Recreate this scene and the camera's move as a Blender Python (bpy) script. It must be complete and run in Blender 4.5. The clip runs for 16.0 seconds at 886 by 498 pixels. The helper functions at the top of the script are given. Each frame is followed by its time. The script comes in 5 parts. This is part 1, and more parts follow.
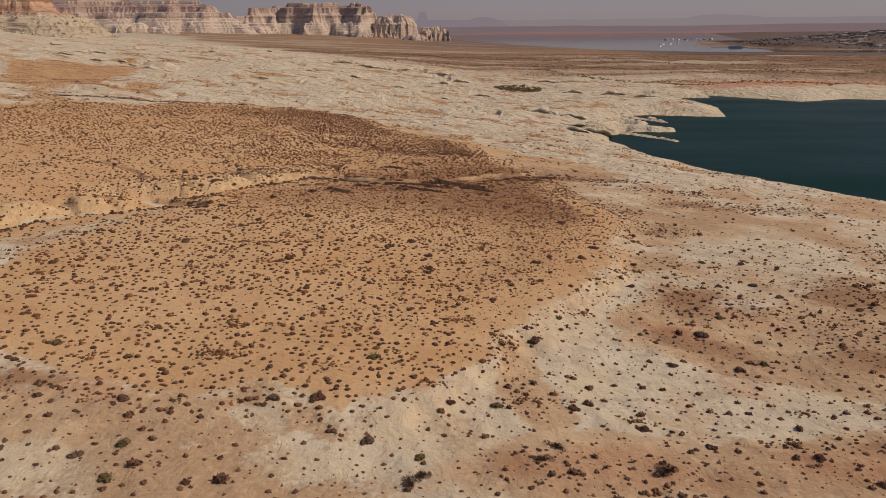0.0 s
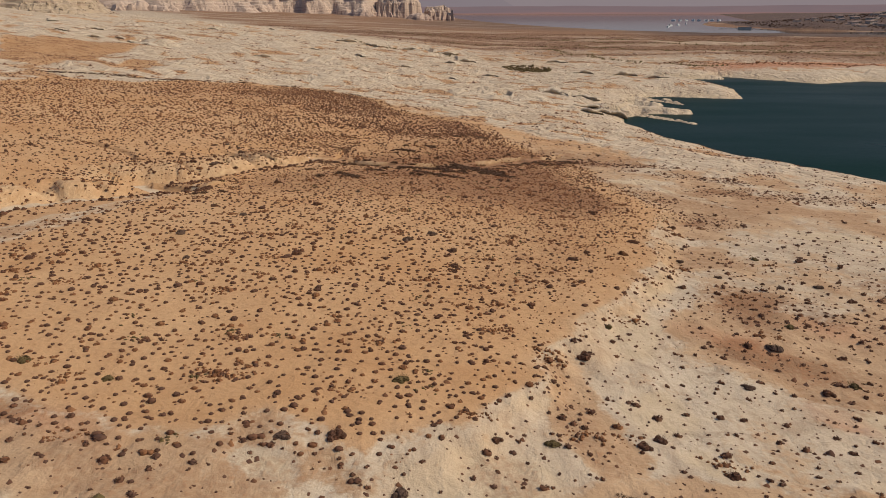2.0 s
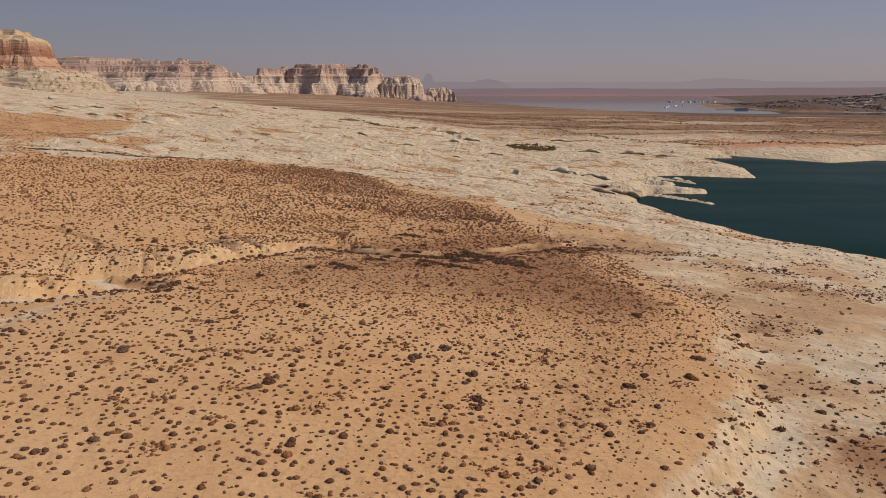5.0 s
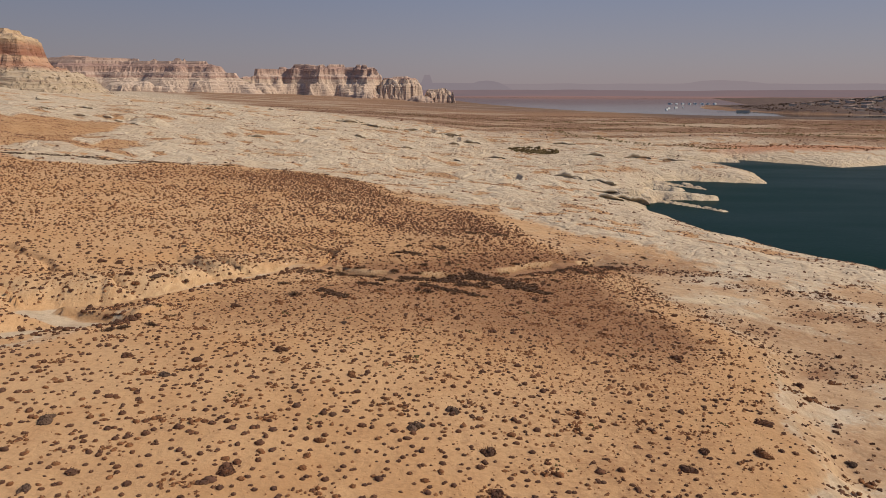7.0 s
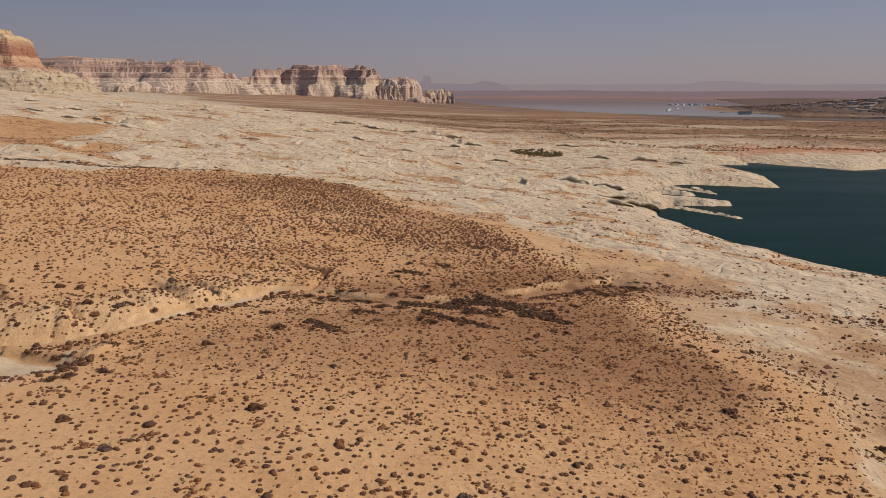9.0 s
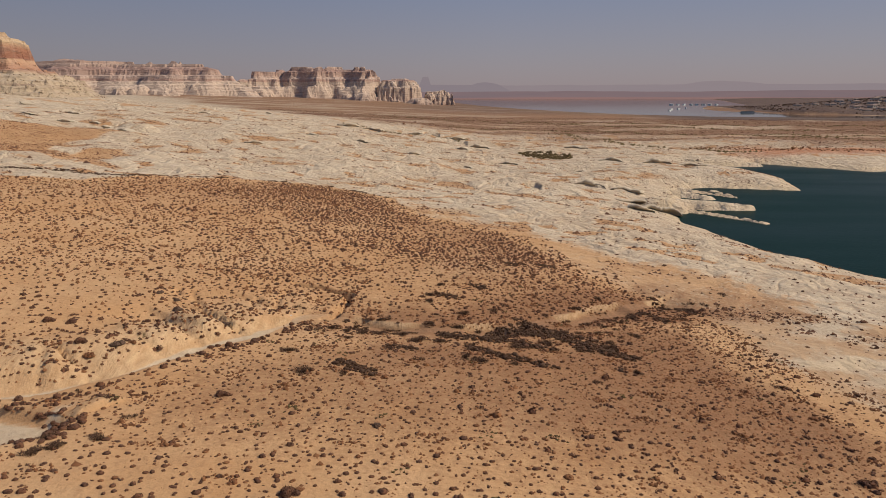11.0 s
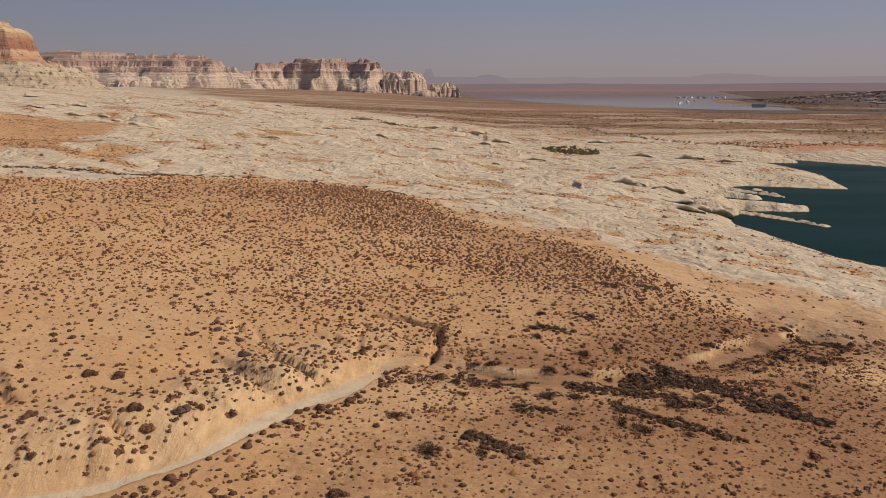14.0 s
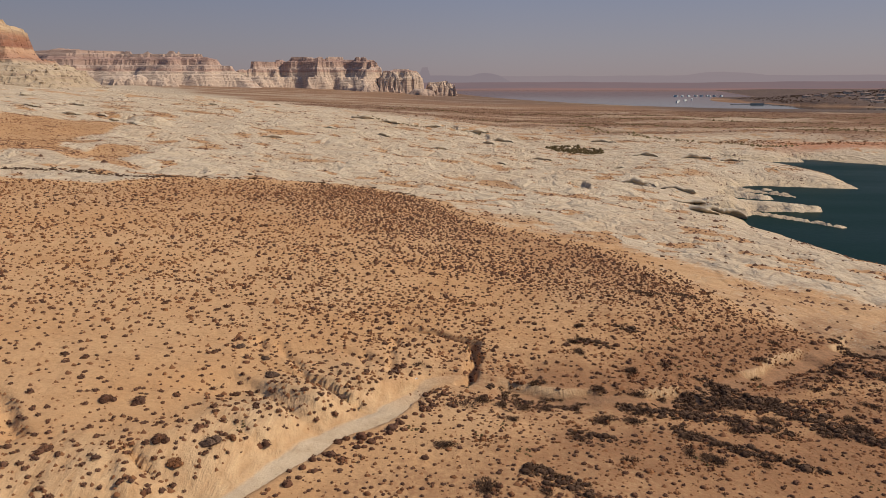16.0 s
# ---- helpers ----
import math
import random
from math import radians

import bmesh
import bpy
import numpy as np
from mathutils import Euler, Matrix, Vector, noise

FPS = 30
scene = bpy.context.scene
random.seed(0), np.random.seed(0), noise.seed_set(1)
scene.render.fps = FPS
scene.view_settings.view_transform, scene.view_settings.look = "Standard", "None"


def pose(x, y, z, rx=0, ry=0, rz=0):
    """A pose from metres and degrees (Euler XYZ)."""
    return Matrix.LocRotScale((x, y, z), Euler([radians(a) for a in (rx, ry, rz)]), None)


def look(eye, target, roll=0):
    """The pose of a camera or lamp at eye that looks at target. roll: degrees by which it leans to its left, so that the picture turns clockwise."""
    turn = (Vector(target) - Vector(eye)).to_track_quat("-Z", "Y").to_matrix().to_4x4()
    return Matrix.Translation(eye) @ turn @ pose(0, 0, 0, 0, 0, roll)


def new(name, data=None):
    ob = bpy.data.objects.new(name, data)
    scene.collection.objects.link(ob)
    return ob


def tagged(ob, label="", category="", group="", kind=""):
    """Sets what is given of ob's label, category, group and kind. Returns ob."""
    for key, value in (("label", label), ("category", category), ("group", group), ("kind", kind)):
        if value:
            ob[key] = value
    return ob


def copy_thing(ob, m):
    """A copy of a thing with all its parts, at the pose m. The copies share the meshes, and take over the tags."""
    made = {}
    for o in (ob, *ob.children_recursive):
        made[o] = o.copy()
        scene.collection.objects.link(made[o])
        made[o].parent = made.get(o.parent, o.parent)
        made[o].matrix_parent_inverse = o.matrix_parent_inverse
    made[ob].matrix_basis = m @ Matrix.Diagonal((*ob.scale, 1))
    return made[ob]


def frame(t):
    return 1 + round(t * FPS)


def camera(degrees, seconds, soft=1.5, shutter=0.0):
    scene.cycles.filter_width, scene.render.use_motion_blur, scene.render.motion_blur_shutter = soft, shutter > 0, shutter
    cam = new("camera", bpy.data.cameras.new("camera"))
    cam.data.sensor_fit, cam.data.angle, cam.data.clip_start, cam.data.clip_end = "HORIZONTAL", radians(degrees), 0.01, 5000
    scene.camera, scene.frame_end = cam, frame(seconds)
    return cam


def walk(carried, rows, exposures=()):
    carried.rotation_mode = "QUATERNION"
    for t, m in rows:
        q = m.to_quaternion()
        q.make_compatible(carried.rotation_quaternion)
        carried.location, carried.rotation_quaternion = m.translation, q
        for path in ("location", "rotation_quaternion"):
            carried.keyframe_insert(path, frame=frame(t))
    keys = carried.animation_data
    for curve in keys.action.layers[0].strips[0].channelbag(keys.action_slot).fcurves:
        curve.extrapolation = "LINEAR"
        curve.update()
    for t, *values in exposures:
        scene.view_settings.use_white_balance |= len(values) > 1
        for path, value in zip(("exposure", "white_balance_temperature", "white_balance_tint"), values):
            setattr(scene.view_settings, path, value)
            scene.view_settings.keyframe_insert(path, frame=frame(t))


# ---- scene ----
cam = camera(67.4, 16.0, 0.6)
PATH = [
    (0, (0.117, 4.671, 35.259), (0.042, 6.564, 34.617), -0.4),
    (0.5, (-1.148, 7.507, 35.129), (-1.225, 9.386, 34.45), -0.2),
    (1, (-2.252, 10.486, 34.725), (-2.33, 12.361, 34.034), -0.2),
    (1.5, (-3.221, 13.465, 33.998), (-3.299, 15.339, 33.306), -0.1),
    (2, (-4.007, 16.637, 33.157), (-4.087, 18.512, 32.464), -0.1),
    (2.5, (-4.68, 19.974, 32.292), (-4.762, 21.848, 31.599), 0.0),
    (3, (-5.247, 23.443, 31.519), (-5.329, 25.316, 30.824), 0.1),
    (3.5, (-5.7, 27.115, 30.992), (-5.783, 29.005, 30.345), 0.1),
    (4, (-6.083, 30.834, 30.797), (-6.168, 32.764, 30.28), 0.0),
    (4.2, (-6.239, 32.376, 30.788), (-6.324, 34.314, 30.301), 0.0),
    (6.5, (-8.345, 52.185, 30.847), (-8.427, 54.127, 30.375), 0.1),
    (7, (-8.726, 56.2, 30.803), (-8.806, 58.142, 30.33), 0.2),
    (7.5, (-9.039, 60.034, 30.774), (-9.118, 61.976, 30.302), 0.2),
    (8, (-9.307, 63.869, 30.805), (-9.386, 65.811, 30.333), 0.2),
    (8.5, (-9.617, 67.697, 30.848), (-9.696, 69.639, 30.376), 0.2),
    (9, (-10.357, 71.638, 30.873), (-10.435, 73.58, 30.402), 0.2),
    (11.3, (-19.317, 88.273, 30.82), (-19.391, 90.216, 30.353), -0.1),
    (11.5, (-20.269, 89.648, 30.833), (-20.346, 91.591, 30.366), 0.0),
    (12, (-23.07, 92.951, 30.875), (-23.147, 94.894, 30.408), 0.0),
    (12.5, (-25.945, 96.336, 30.85), (-26.023, 98.279, 30.382), 0.0),
    (13, (-28.922, 99.653, 30.821), (-28.999, 101.59, 30.331), -0.0),
    (13.5, (-31.98, 102.83, 30.83), (-32.057, 104.767, 30.338), -0.0),
    (14, (-34.861, 105.953, 30.933), (-34.937, 107.891, 30.444), -0.0),
    (14.5, (-37.194, 108.513, 30.955), (-37.266, 110.451, 30.465), -0.0),
    (15, (-38.928, 110.342, 30.961), (-38.997, 112.279, 30.47), -0.0),
    (15.5, (-40.077, 111.523, 30.969), (-40.142, 113.46, 30.477), -0.0),
    (16, (-40.695, 112.075, 30.906), (-40.758, 114.012, 30.413), 0.0),
]
walk(cam, [(t, look(eye, target, roll)) for t, eye, target, roll in PATH],
     [(0, -0.22), (1.5, -0.12), (3, -0.14), (3.7, -0.14), (4.3, -0.06), (16, -0.04)])

# ---- world and sun ----
SUN_AZ, SUN_EL = 91.0, 44.0        # degrees clockwise from ahead (+y), and above the horizon
world = bpy.data.worlds.new("desert_sky")
scene.world = world
world.use_nodes = True
wn, wl = world.node_tree.nodes, world.node_tree.links
wn.clear()
w_out = wn.new("ShaderNodeOutputWorld")
w_bg = wn.new("ShaderNodeBackground")
w_sky = wn.new("ShaderNodeTexSky")
w_sky.sky_type = "NISHITA"
w_sky.sun_disc = False
w_sky.sun_elevation, w_sky.sun_rotation = radians(SUN_EL), radians(SUN_AZ)
w_sky.altitude, w_sky.air_density, w_sky.dust_density, w_sky.ozone_density = 1200, 1.0, 3.0, 1.5
w_co = wn.new("ShaderNodeTexCoord")
w_sep = wn.new("ShaderNodeSeparateXYZ")
w_ramp = wn.new("ShaderNodeValToRGB")
w_mix = wn.new("ShaderNodeMix")
w_mix.data_type = "RGBA"
w_mix.inputs[0].default_value = 0.82
w_scale = wn.new("ShaderNodeMix")
w_scale.data_type, w_scale.blend_type = "RGBA", "MULTIPLY"
w_scale.inputs[0].default_value = 1.0
w_scale.inputs[7].default_value = (0.06, 0.06, 0.06, 1)
e = w_ramp.color_ramp.elements
e[0].position, e[0].color = 0.0, (0.280, 0.228, 0.238, 1)      # smoke and dust along the horizon
e[1].position, e[1].color = 0.16, (0.165, 0.198, 0.297, 1)
k = e.new(0.05)
k.color = (0.243, 0.222, 0.258, 1)
k = e.new(0.6)
k.color = (0.105, 0.165, 0.330, 1)
wl.new(w_co.outputs["Generated"], w_sep.inputs[0])
wl.new(w_sep.outputs["Z"], w_ramp.inputs[0])
wl.new(w_sky.outputs[0], w_scale.inputs[6])
wl.new(w_scale.outputs[2], w_mix.inputs[6])
wl.new(w_ramp.outputs[0], w_mix.inputs[7])
w_side = wn.new("ShaderNodeMapRange")        # hazy sky is brighter towards the sun
w_side.inputs["From Min"].default_value, w_side.inputs["From Max"].default_value = -0.6, 0.05
w_side.inputs["To Min"].default_value, w_side.inputs["To Max"].default_value = 0.84, 1.0
wl.new(w_sep.outputs["X"], w_side.inputs["Value"])
w_dim = wn.new("ShaderNodeMix")
w_dim.data_type, w_dim.blend_type = "RGBA", "MULTIPLY"
w_dim.inputs[0].default_value = 1.0
wl.new(w_mix.outputs[2], w_dim.inputs[6])
wl.new(w_side.outputs[0], w_dim.inputs[7])
wl.new(w_dim.outputs[2], w_bg.inputs[0])
w_bg.inputs[1].default_value = 1.2
wl.new(w_bg.outputs[0], w_out.inputs[0])

sun = new("sun", bpy.data.lights.new("sun", "SUN"))
sun.data.energy, sun.data.angle, sun.data.color = 4.05, radians(0.55), (1.0, 0.875, 0.72)
az, el = radians(SUN_AZ), radians(SUN_EL)
sun.matrix_world = look((math.sin(az) * math.cos(el) * 900, math.cos(az) * math.cos(el) * 900, math.sin(el) * 900), (0, 0, 0))
scene.view_settings.exposure = 0.0


# ---- materials ----
class Nodes:
    """A small builder for node materials."""

    def __init__(self, name):
        self.mat = bpy.data.materials.new(name)
        self.mat.use_nodes = True
        self.n, self.l = self.mat.node_tree.nodes, self.mat.node_tree.links
        self.bsdf = self.n["Principled BSDF"]
        self.co = self.n.new("ShaderNodeTexCoord").outputs["Object"]

    def put(self, value, socket):
        if isinstance(value, (int, float)):
            socket.default_value = value
        elif isinstance(value, tuple):
            socket.default_value = value if len(value) == 4 or socket.type == "VECTOR" else (*value, 1)
        else:
            self.l.new(value, socket)

    def noise(self, scale, detail=4, rough=0.55, stretch=None, warp=0.0):
        node = self.n.new("ShaderNodeTexNoise")
        node.inputs["Scale"].default_value, node.inputs["Detail"].default_value = scale, detail
        node.inputs["Roughness"].default_value, node.inputs["Distortion"].default_value = rough, warp
        co = self.co
        if stretch:
            m = self.n.new("ShaderNodeMapping")
            m.inputs["Scale"].default_value = stretch
            self.l.new(co, m.inputs[0])
            co = m.outputs[0]
        self.l.new(co, node.inputs["Vector"])
        return node.outputs["Fac"]

    def ramp(self, fac, *stops):
        node = self.n.new("ShaderNodeValToRGB")
        e = node.color_ramp.elements
        for i, (p, c) in enumerate(stops):
            s = e[i] if i < 2 else e.new(p)
            s.position = p
            s.color = (*c, 1) if isinstance(c, tuple) else (c, c, c, 1)
        self.l.new(fac, node.inputs[0])
        return node.outputs[0]

    def mix(self, fac, a, b, how="MIX"):
        node = self.n.new("ShaderNodeMix")
        node.data_type, node.blend_type = "RGBA", how
        self.put(fac, node.inputs[0])
        self.put(a, node.inputs[6])
        self.put(b, node.inputs[7])
        return node.outputs[2]

    def math(self, how, a, b=0.0, clamp=False):
        node = self.n.new("ShaderNodeMath")
        node.operation, node.use_clamp = how, clamp
        self.put(a, node.inputs[0])
        self.put(b, node.inputs[1])
        return node.outputs[0]

    def channels(self, attribute):
        a = self.n.new("ShaderNodeAttribute")
        a.attribute_name = attribute
        s = self.n.new("ShaderNodeSeparateColor")
        self.l.new(a.outputs["Color"], s.inputs[0])
        return s.outputs[0], s.outputs[1], s.outputs[2], a.outputs["Alpha"]

    def bump(self, height, strength, distance, under=None):
        node = self.n.new("ShaderNodeBump")
        node.inputs["Strength"].default_value, node.inputs["Distance"].default_value = strength, distance
        self.l.new(height, node.inputs["Height"])
        if under is not None:
            self.l.new(under, node.inputs["Normal"])
        return node.outputs[0]

    def done(self, colour, rough, normal=None, **more):
        self.put(colour, self.bsdf.inputs["Base Color"])
        self.put(rough, self.bsdf.inputs["Roughness"])
        if normal is not None:
            self.l.new(normal, self.bsdf.inputs["Normal"])
        for key, value in more.items():
            self.put(value, self.bsdf.inputs[key.replace("_", " ")])
        return self.mat


def ground_material():
    m = Nodes("desert_ground")
    sand, scrub, bleach, red = m.channels("cover")
    bank, bed, shelf, slope = m.channels("wear")
    n_big = m.noise(0.03, 5, 0.6)
    n_mid = m.noise(0.16, 6, 0.6)
    n_mid2 = m.noise(0.33, 5, 0.6, (1.0, 0.8, 1.0), 0.4)
    n_fine = m.noise(1.7, 5, 0.62)
    n_grit = m.noise(9.0, 3, 0.6)

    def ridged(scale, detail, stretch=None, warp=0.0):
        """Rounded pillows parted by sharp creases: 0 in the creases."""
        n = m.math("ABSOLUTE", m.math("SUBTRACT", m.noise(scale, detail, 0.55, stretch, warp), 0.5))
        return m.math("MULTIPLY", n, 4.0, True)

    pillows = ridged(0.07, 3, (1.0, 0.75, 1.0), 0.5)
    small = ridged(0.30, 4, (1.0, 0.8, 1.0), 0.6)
    # bare sandstone: cream, with grey and tan stains and thin dark creases
    rock = m.ramp(n_mid, (0.28, (0.47, 0.378, 0.262)), (0.72, (0.64, 0.53, 0.378)), (0.5, (0.565, 0.46, 0.325)))
    rock = m.mix(m.ramp(n_big, (0.42, 0.0), (0.66, 0.5)), rock, (0.50, 0.365, 0.228))
    rock = m.mix(m.ramp(n_mid2, (0.56, 0.0), (0.68, 0.45)), rock, (0.41, 0.34, 0.26))
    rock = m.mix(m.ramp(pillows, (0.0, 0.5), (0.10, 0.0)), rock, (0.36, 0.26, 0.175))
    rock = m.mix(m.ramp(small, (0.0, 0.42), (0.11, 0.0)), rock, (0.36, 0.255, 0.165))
    pale = m.math("ADD", bleach, m.math("MULTIPLY", m.math("SUBTRACT", n_mid2, 0.5), 0.8))
    pale = m.math("ADD", pale, m.math("MULTIPLY", m.math("SUBTRACT", n_fine, 0.5), 0.55))
    pale = m.math("MULTIPLY", m.ramp(pale, (0.28, 0.0), (0.62, 1.0)), m.math("GREATER_THAN", bleach, 0.02))
    chalk = m.ramp(n_mid2, (0.32, (0.49, 0.375, 0.235)), (0.68, (0.62, 0.49, 0.325)))
    rock = m.mix(m.math("MULTIPLY", pale, 0.85), rock, chalk)
    # wind-blown sand: orange tan, paler where it is swept
    dune = m.ramp(n_mid, (0.28, (0.452, 0.243, 0.105)), (0.74, (0.572, 0.344, 0.166)))
    dune = m.mix(m.ramp(n_big, (0.40, 0.0), (0.64, 0.55)), dune, (0.585, 0.38, 0.202))
    dune = m.mix(m.ramp(n_fine, (0.50, 0.0), (0.72, 0.45)), dune, (0.34, 0.185, 0.088))
    gravel = m.ramp(n_mid2, (0.34, (0.395, 0.255, 0.145)), (0.66, (0.535, 0.375, 0.225)))
    dune = m.mix(m.math("MULTIPLY", slope, 0.85), dune, gravel)
    dune = m.mix(m.math("MULTIPLY", pale, 0.8), dune, chalk)
    # brown soil with dry plant litter, darkened to take in the shade of dense scrub
    soil = m.ramp(n_fine, (0.3, (0.145, 0.066, 0.031)), (0.7, (0.34, 0.168, 0.08)))
    edge = m.math("ADD", sand, m.math("MULTIPLY", m.math("SUBTRACT", n_mid2, 0.5), 0.8))
    edge = m.math("ADD", edge, m.math("MULTIPLY", m.math("SUBTRACT", n_fine, 0.5), 0.6))
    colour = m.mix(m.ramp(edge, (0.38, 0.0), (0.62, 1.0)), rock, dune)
    brown = m.math("ADD", scrub, m.math("MULTIPLY", m.math("SUBTRACT", n_fine, 0.5), 1.25))
    brown = m.math("ADD", brown, m.math("MULTIPLY", m.math("SUBTRACT", n_mid2, 0.5), 0.7))
    brown = m.math("MULTIPLY", m.ramp(brown, (0.26, 0.0), (0.88, 0.9)), m.math("GREATER_THAN", scrub, 0.02))
    colour = m.mix(brown, colour, soil)
    grey = m.math("MULTIPLY", red, -1.0, True)
    red = m.math("MAXIMUM", red, 0.0)
    colour = m.mix(m.math("MULTIPLY", red, m.ramp(n_mid2, (0.3, 0.45), (0.6, 1.0))), colour, (0.47, 0.185, 0.085))
    # dark grey-brown far ground, with the mauve of distance haze put into its colour
    colour = m.mix(grey, colour, m.ramp(n_mid, (0.35, (0.06, 0.045, 0.044)), (0.7, (0.12, 0.085, 0.075))))
    # washed clay of the gullied banks and of the dry bed
    rills = m.noise(0.55, 4, 0.6, (2.2, 0.55, 1.0), 0.3)
    clay = m.ramp(rills, (0.35, (0.455, 0.29, 0.15)), (0.62, (0.61, 0.425, 0.24)))
    colour = m.mix(m.math("MULTIPLY", bank, m.ramp(n_mid2, (0.3, 0.55), (0.6, 0.95))), colour, clay)
    silt = m.ramp(m.noise(0.5, 5, 0.6, (0.5, 0.5, 1.0), 0.8), (0.35, (0.46, 0.35, 0.23)), (0.65, (0.575, 0.455, 0.31)))
    colour = m.mix(bed, colour, silt)
    colour = m.mix(m.ramp(n_grit, (0.34, 0.3), (0.55, 0.0)), colour, (0.34, 0.225, 0.13))
    stony = m.math("MULTIPLY", m.math("SUBTRACT", 1.0, sand, True), shelf)
    normal = m.bump(m.math("MULTIPLY", pillows, stony), 0.85, 1.7)
    normal = m.bump(m.math("MULTIPLY", small, stony), 0.75, 0.5, normal)
    normal = m.bump(m.math("MULTIPLY", rills, bank), 0.8, 0.4, normal)
    wrinkles = m.noise(0.7, 5, 0.65, (1.0, 0.62, 1.0), 1.0)
    normal = m.bump(m.math("MULTIPLY", wrinkles, slope), 0.45, 0.45, normal)
    normal = m.bump(n_mid2, 0.6, 0.6, normal)
    normal = m.bump(n_fine, 0.7, 0.16, normal)
    normal = m.bump(n_grit, 0.5, 0.03, normal)
    return m.done(colour, 0.93, normal, Specular_IOR_Level=0.15)


def water_material(name, shine, calm):
    m = Nodes(name)
    ripples = m.noise(0.55, 3, 0.5, (1.0, 1.6, 1.0))
    patches = m.noise(0.012, 3, 0.5, (0.5, 1.6, 1.0))
    colour = m.ramp(patches, (0.3, (0.0018, 0.0165, 0.0128)), (0.7, (0.004, 0.0215, 0.0162)))
    rough = m.ramp(patches, (0.3, 0.25), (0.7, 0.4)) if not calm else 0.06
    normal = None if calm else m.bump(ripples, 0.16, 0.3)
    return m.done(colour, rough, normal, IOR=1.33, Specular_IOR_Level=shine)


def strata_material(name, bands, pale=0.0):
    """Layered sandstone whose colours follow its height (bands: height in metres, colour)."""
    m = Nodes(name)
    sep = m.n.new("ShaderNodeSeparateXYZ")
    m.l.new(m.co, sep.inputs[0])
    wob = m.noise(0.012, 4, 0.6)
    fine = m.noise(0.06, 6, 0.65, (0.35, 0.35, 3.5))
    spots = m.noise(0.05, 5, 0.65)
    h = m.math("ADD", sep.outputs[2], m.math("MULTIPLY", m.math("SUBTRACT", wob, 0.5), 10.0))
    h = m.math("ADD", h, m.math("MULTIPLY", m.math("SUBTRACT", fine, 0.5), 9.0))
    lo, hi = bands[0][0], bands[-1][0]
    fac = m.math("DIVIDE", m.math("SUBTRACT", h, lo), hi - lo, True)
    colour = m.ramp(fac, *[((b - lo) / (hi - lo), c) for b, c in bands])
    colour = m.mix(m.ramp(fine, (0.54, 0.0), (0.64, 0.5)), colour, (0.21, 0.135, 0.105))
    colour = m.mix(m.ramp(spots, (0.45, 0.0), (0.7, 0.35)), colour, (0.46, 0.36, 0.29))
    return m.done(colour, 0.95, m.bump(fine, 0.8, 4.0), Specular_IOR_Level=0.1)


def plant_material(name, *colours):
    m = Nodes(name)
    g = m.n.new("ShaderNodeNewGeometry")
    o = m.n.new("ShaderNodeObjectInfo")
    f = m.math("FRACT", m.math("ADD", g.outputs["Random Per Island"], o.outputs["Random"]))
    steps = len(colours) - 1
    colour = m.ramp(f, *[(i / steps, c) for i, c in enumerate(colours)])
    colour = m.mix(m.ramp(m.noise(6.0, 2), (0.35, 0.3), (0.65, 0.0)), colour, (0.07, 0.042, 0.028))
    return m.done(colour, 0.9, Specular_IOR_Level=0.1)


def paint_material(name, a, b, scale=1.0, rough=0.6):
    m = Nodes(name)
    return m.done(m.ramp(m.noise(scale, 5, 0.65), (0.35, a), (0.7, b)), rough)


GROUND = ground_material()
WATER = water_material("lake_water", 0.03, False)
FAR_WATER = water_material("far_lake_water", 0.5, True)
# banded sandstone, its colours greyed and pinked to paint in distance haze
MESA = strata_material("hazed_mesa_sandstone", ((-20, (0.39, 0.275, 0.21)), (8, (0.49, 0.37, 0.28)), (56, (0.53, 0.41, 0.31)),
                                          (62, (0.36, 0.225, 0.175)), (70, (0.48, 0.36, 0.285)), (84, (0.40, 0.275, 0.215)),
                                          (100, (0.32, 0.205, 0.165)), (112, (0.45, 0.325, 0.255)), (135, (0.33, 0.215, 0.165))))
BLUFF = strata_material("bluff_sandstone", ((20, (0.42, 0.33, 0.225)), (46, (0.46, 0.36, 0.245)), (52, (0.40, 0.21, 0.13)),
                                            (60, (0.50, 0.32, 0.20)), (63, (0.28, 0.13, 0.085)), (72, (0.36, 0.185, 0.115)), (78, (0.50, 0.36, 0.22)), (95, (0.46, 0.32, 0.20))))
SHRUB = plant_material("dry_shrub", (0.112, 0.057, 0.036), (0.155, 0.076, 0.045), (0.195, 0.088, 0.045), (0.135, 0.073, 0.049), (0.118, 0.060, 0.038))
RUST = plant_material("rust_shrub", (0.21, 0.090, 0.040), (0.30, 0.140, 0.062), (0.17, 0.076, 0.040))
GREY = plant_material("grey_shrub", (0.14, 0.088, 0.06), (0.175, 0.112, 0.078), (0.11, 0.070, 0.048))
OLIVE = plant_material("olive_shrub", (0.12, 0.088, 0.038), (0.165, 0.122, 0.05), (0.135, 0.088, 0.042))
THICKET = plant_material("dead_thicket", (0.072, 0.040, 0.024), (0.105, 0.060, 0.036), (0.140, 0.082, 0.050))


# ---- the lie of the land ----
def lattice(ix, iy, seed):
    h = (ix.astype(np.int64) * 374761393 + iy.astype(np.int64) * 668265263 + seed * 974711) & 0xFFFFFFFF
    h = ((h ^ (h >> 13)) * 1274126177) & 0xFFFFFFFF
    return ((h ^ (h >> 16)) & 0xFFFF) / 65535.0


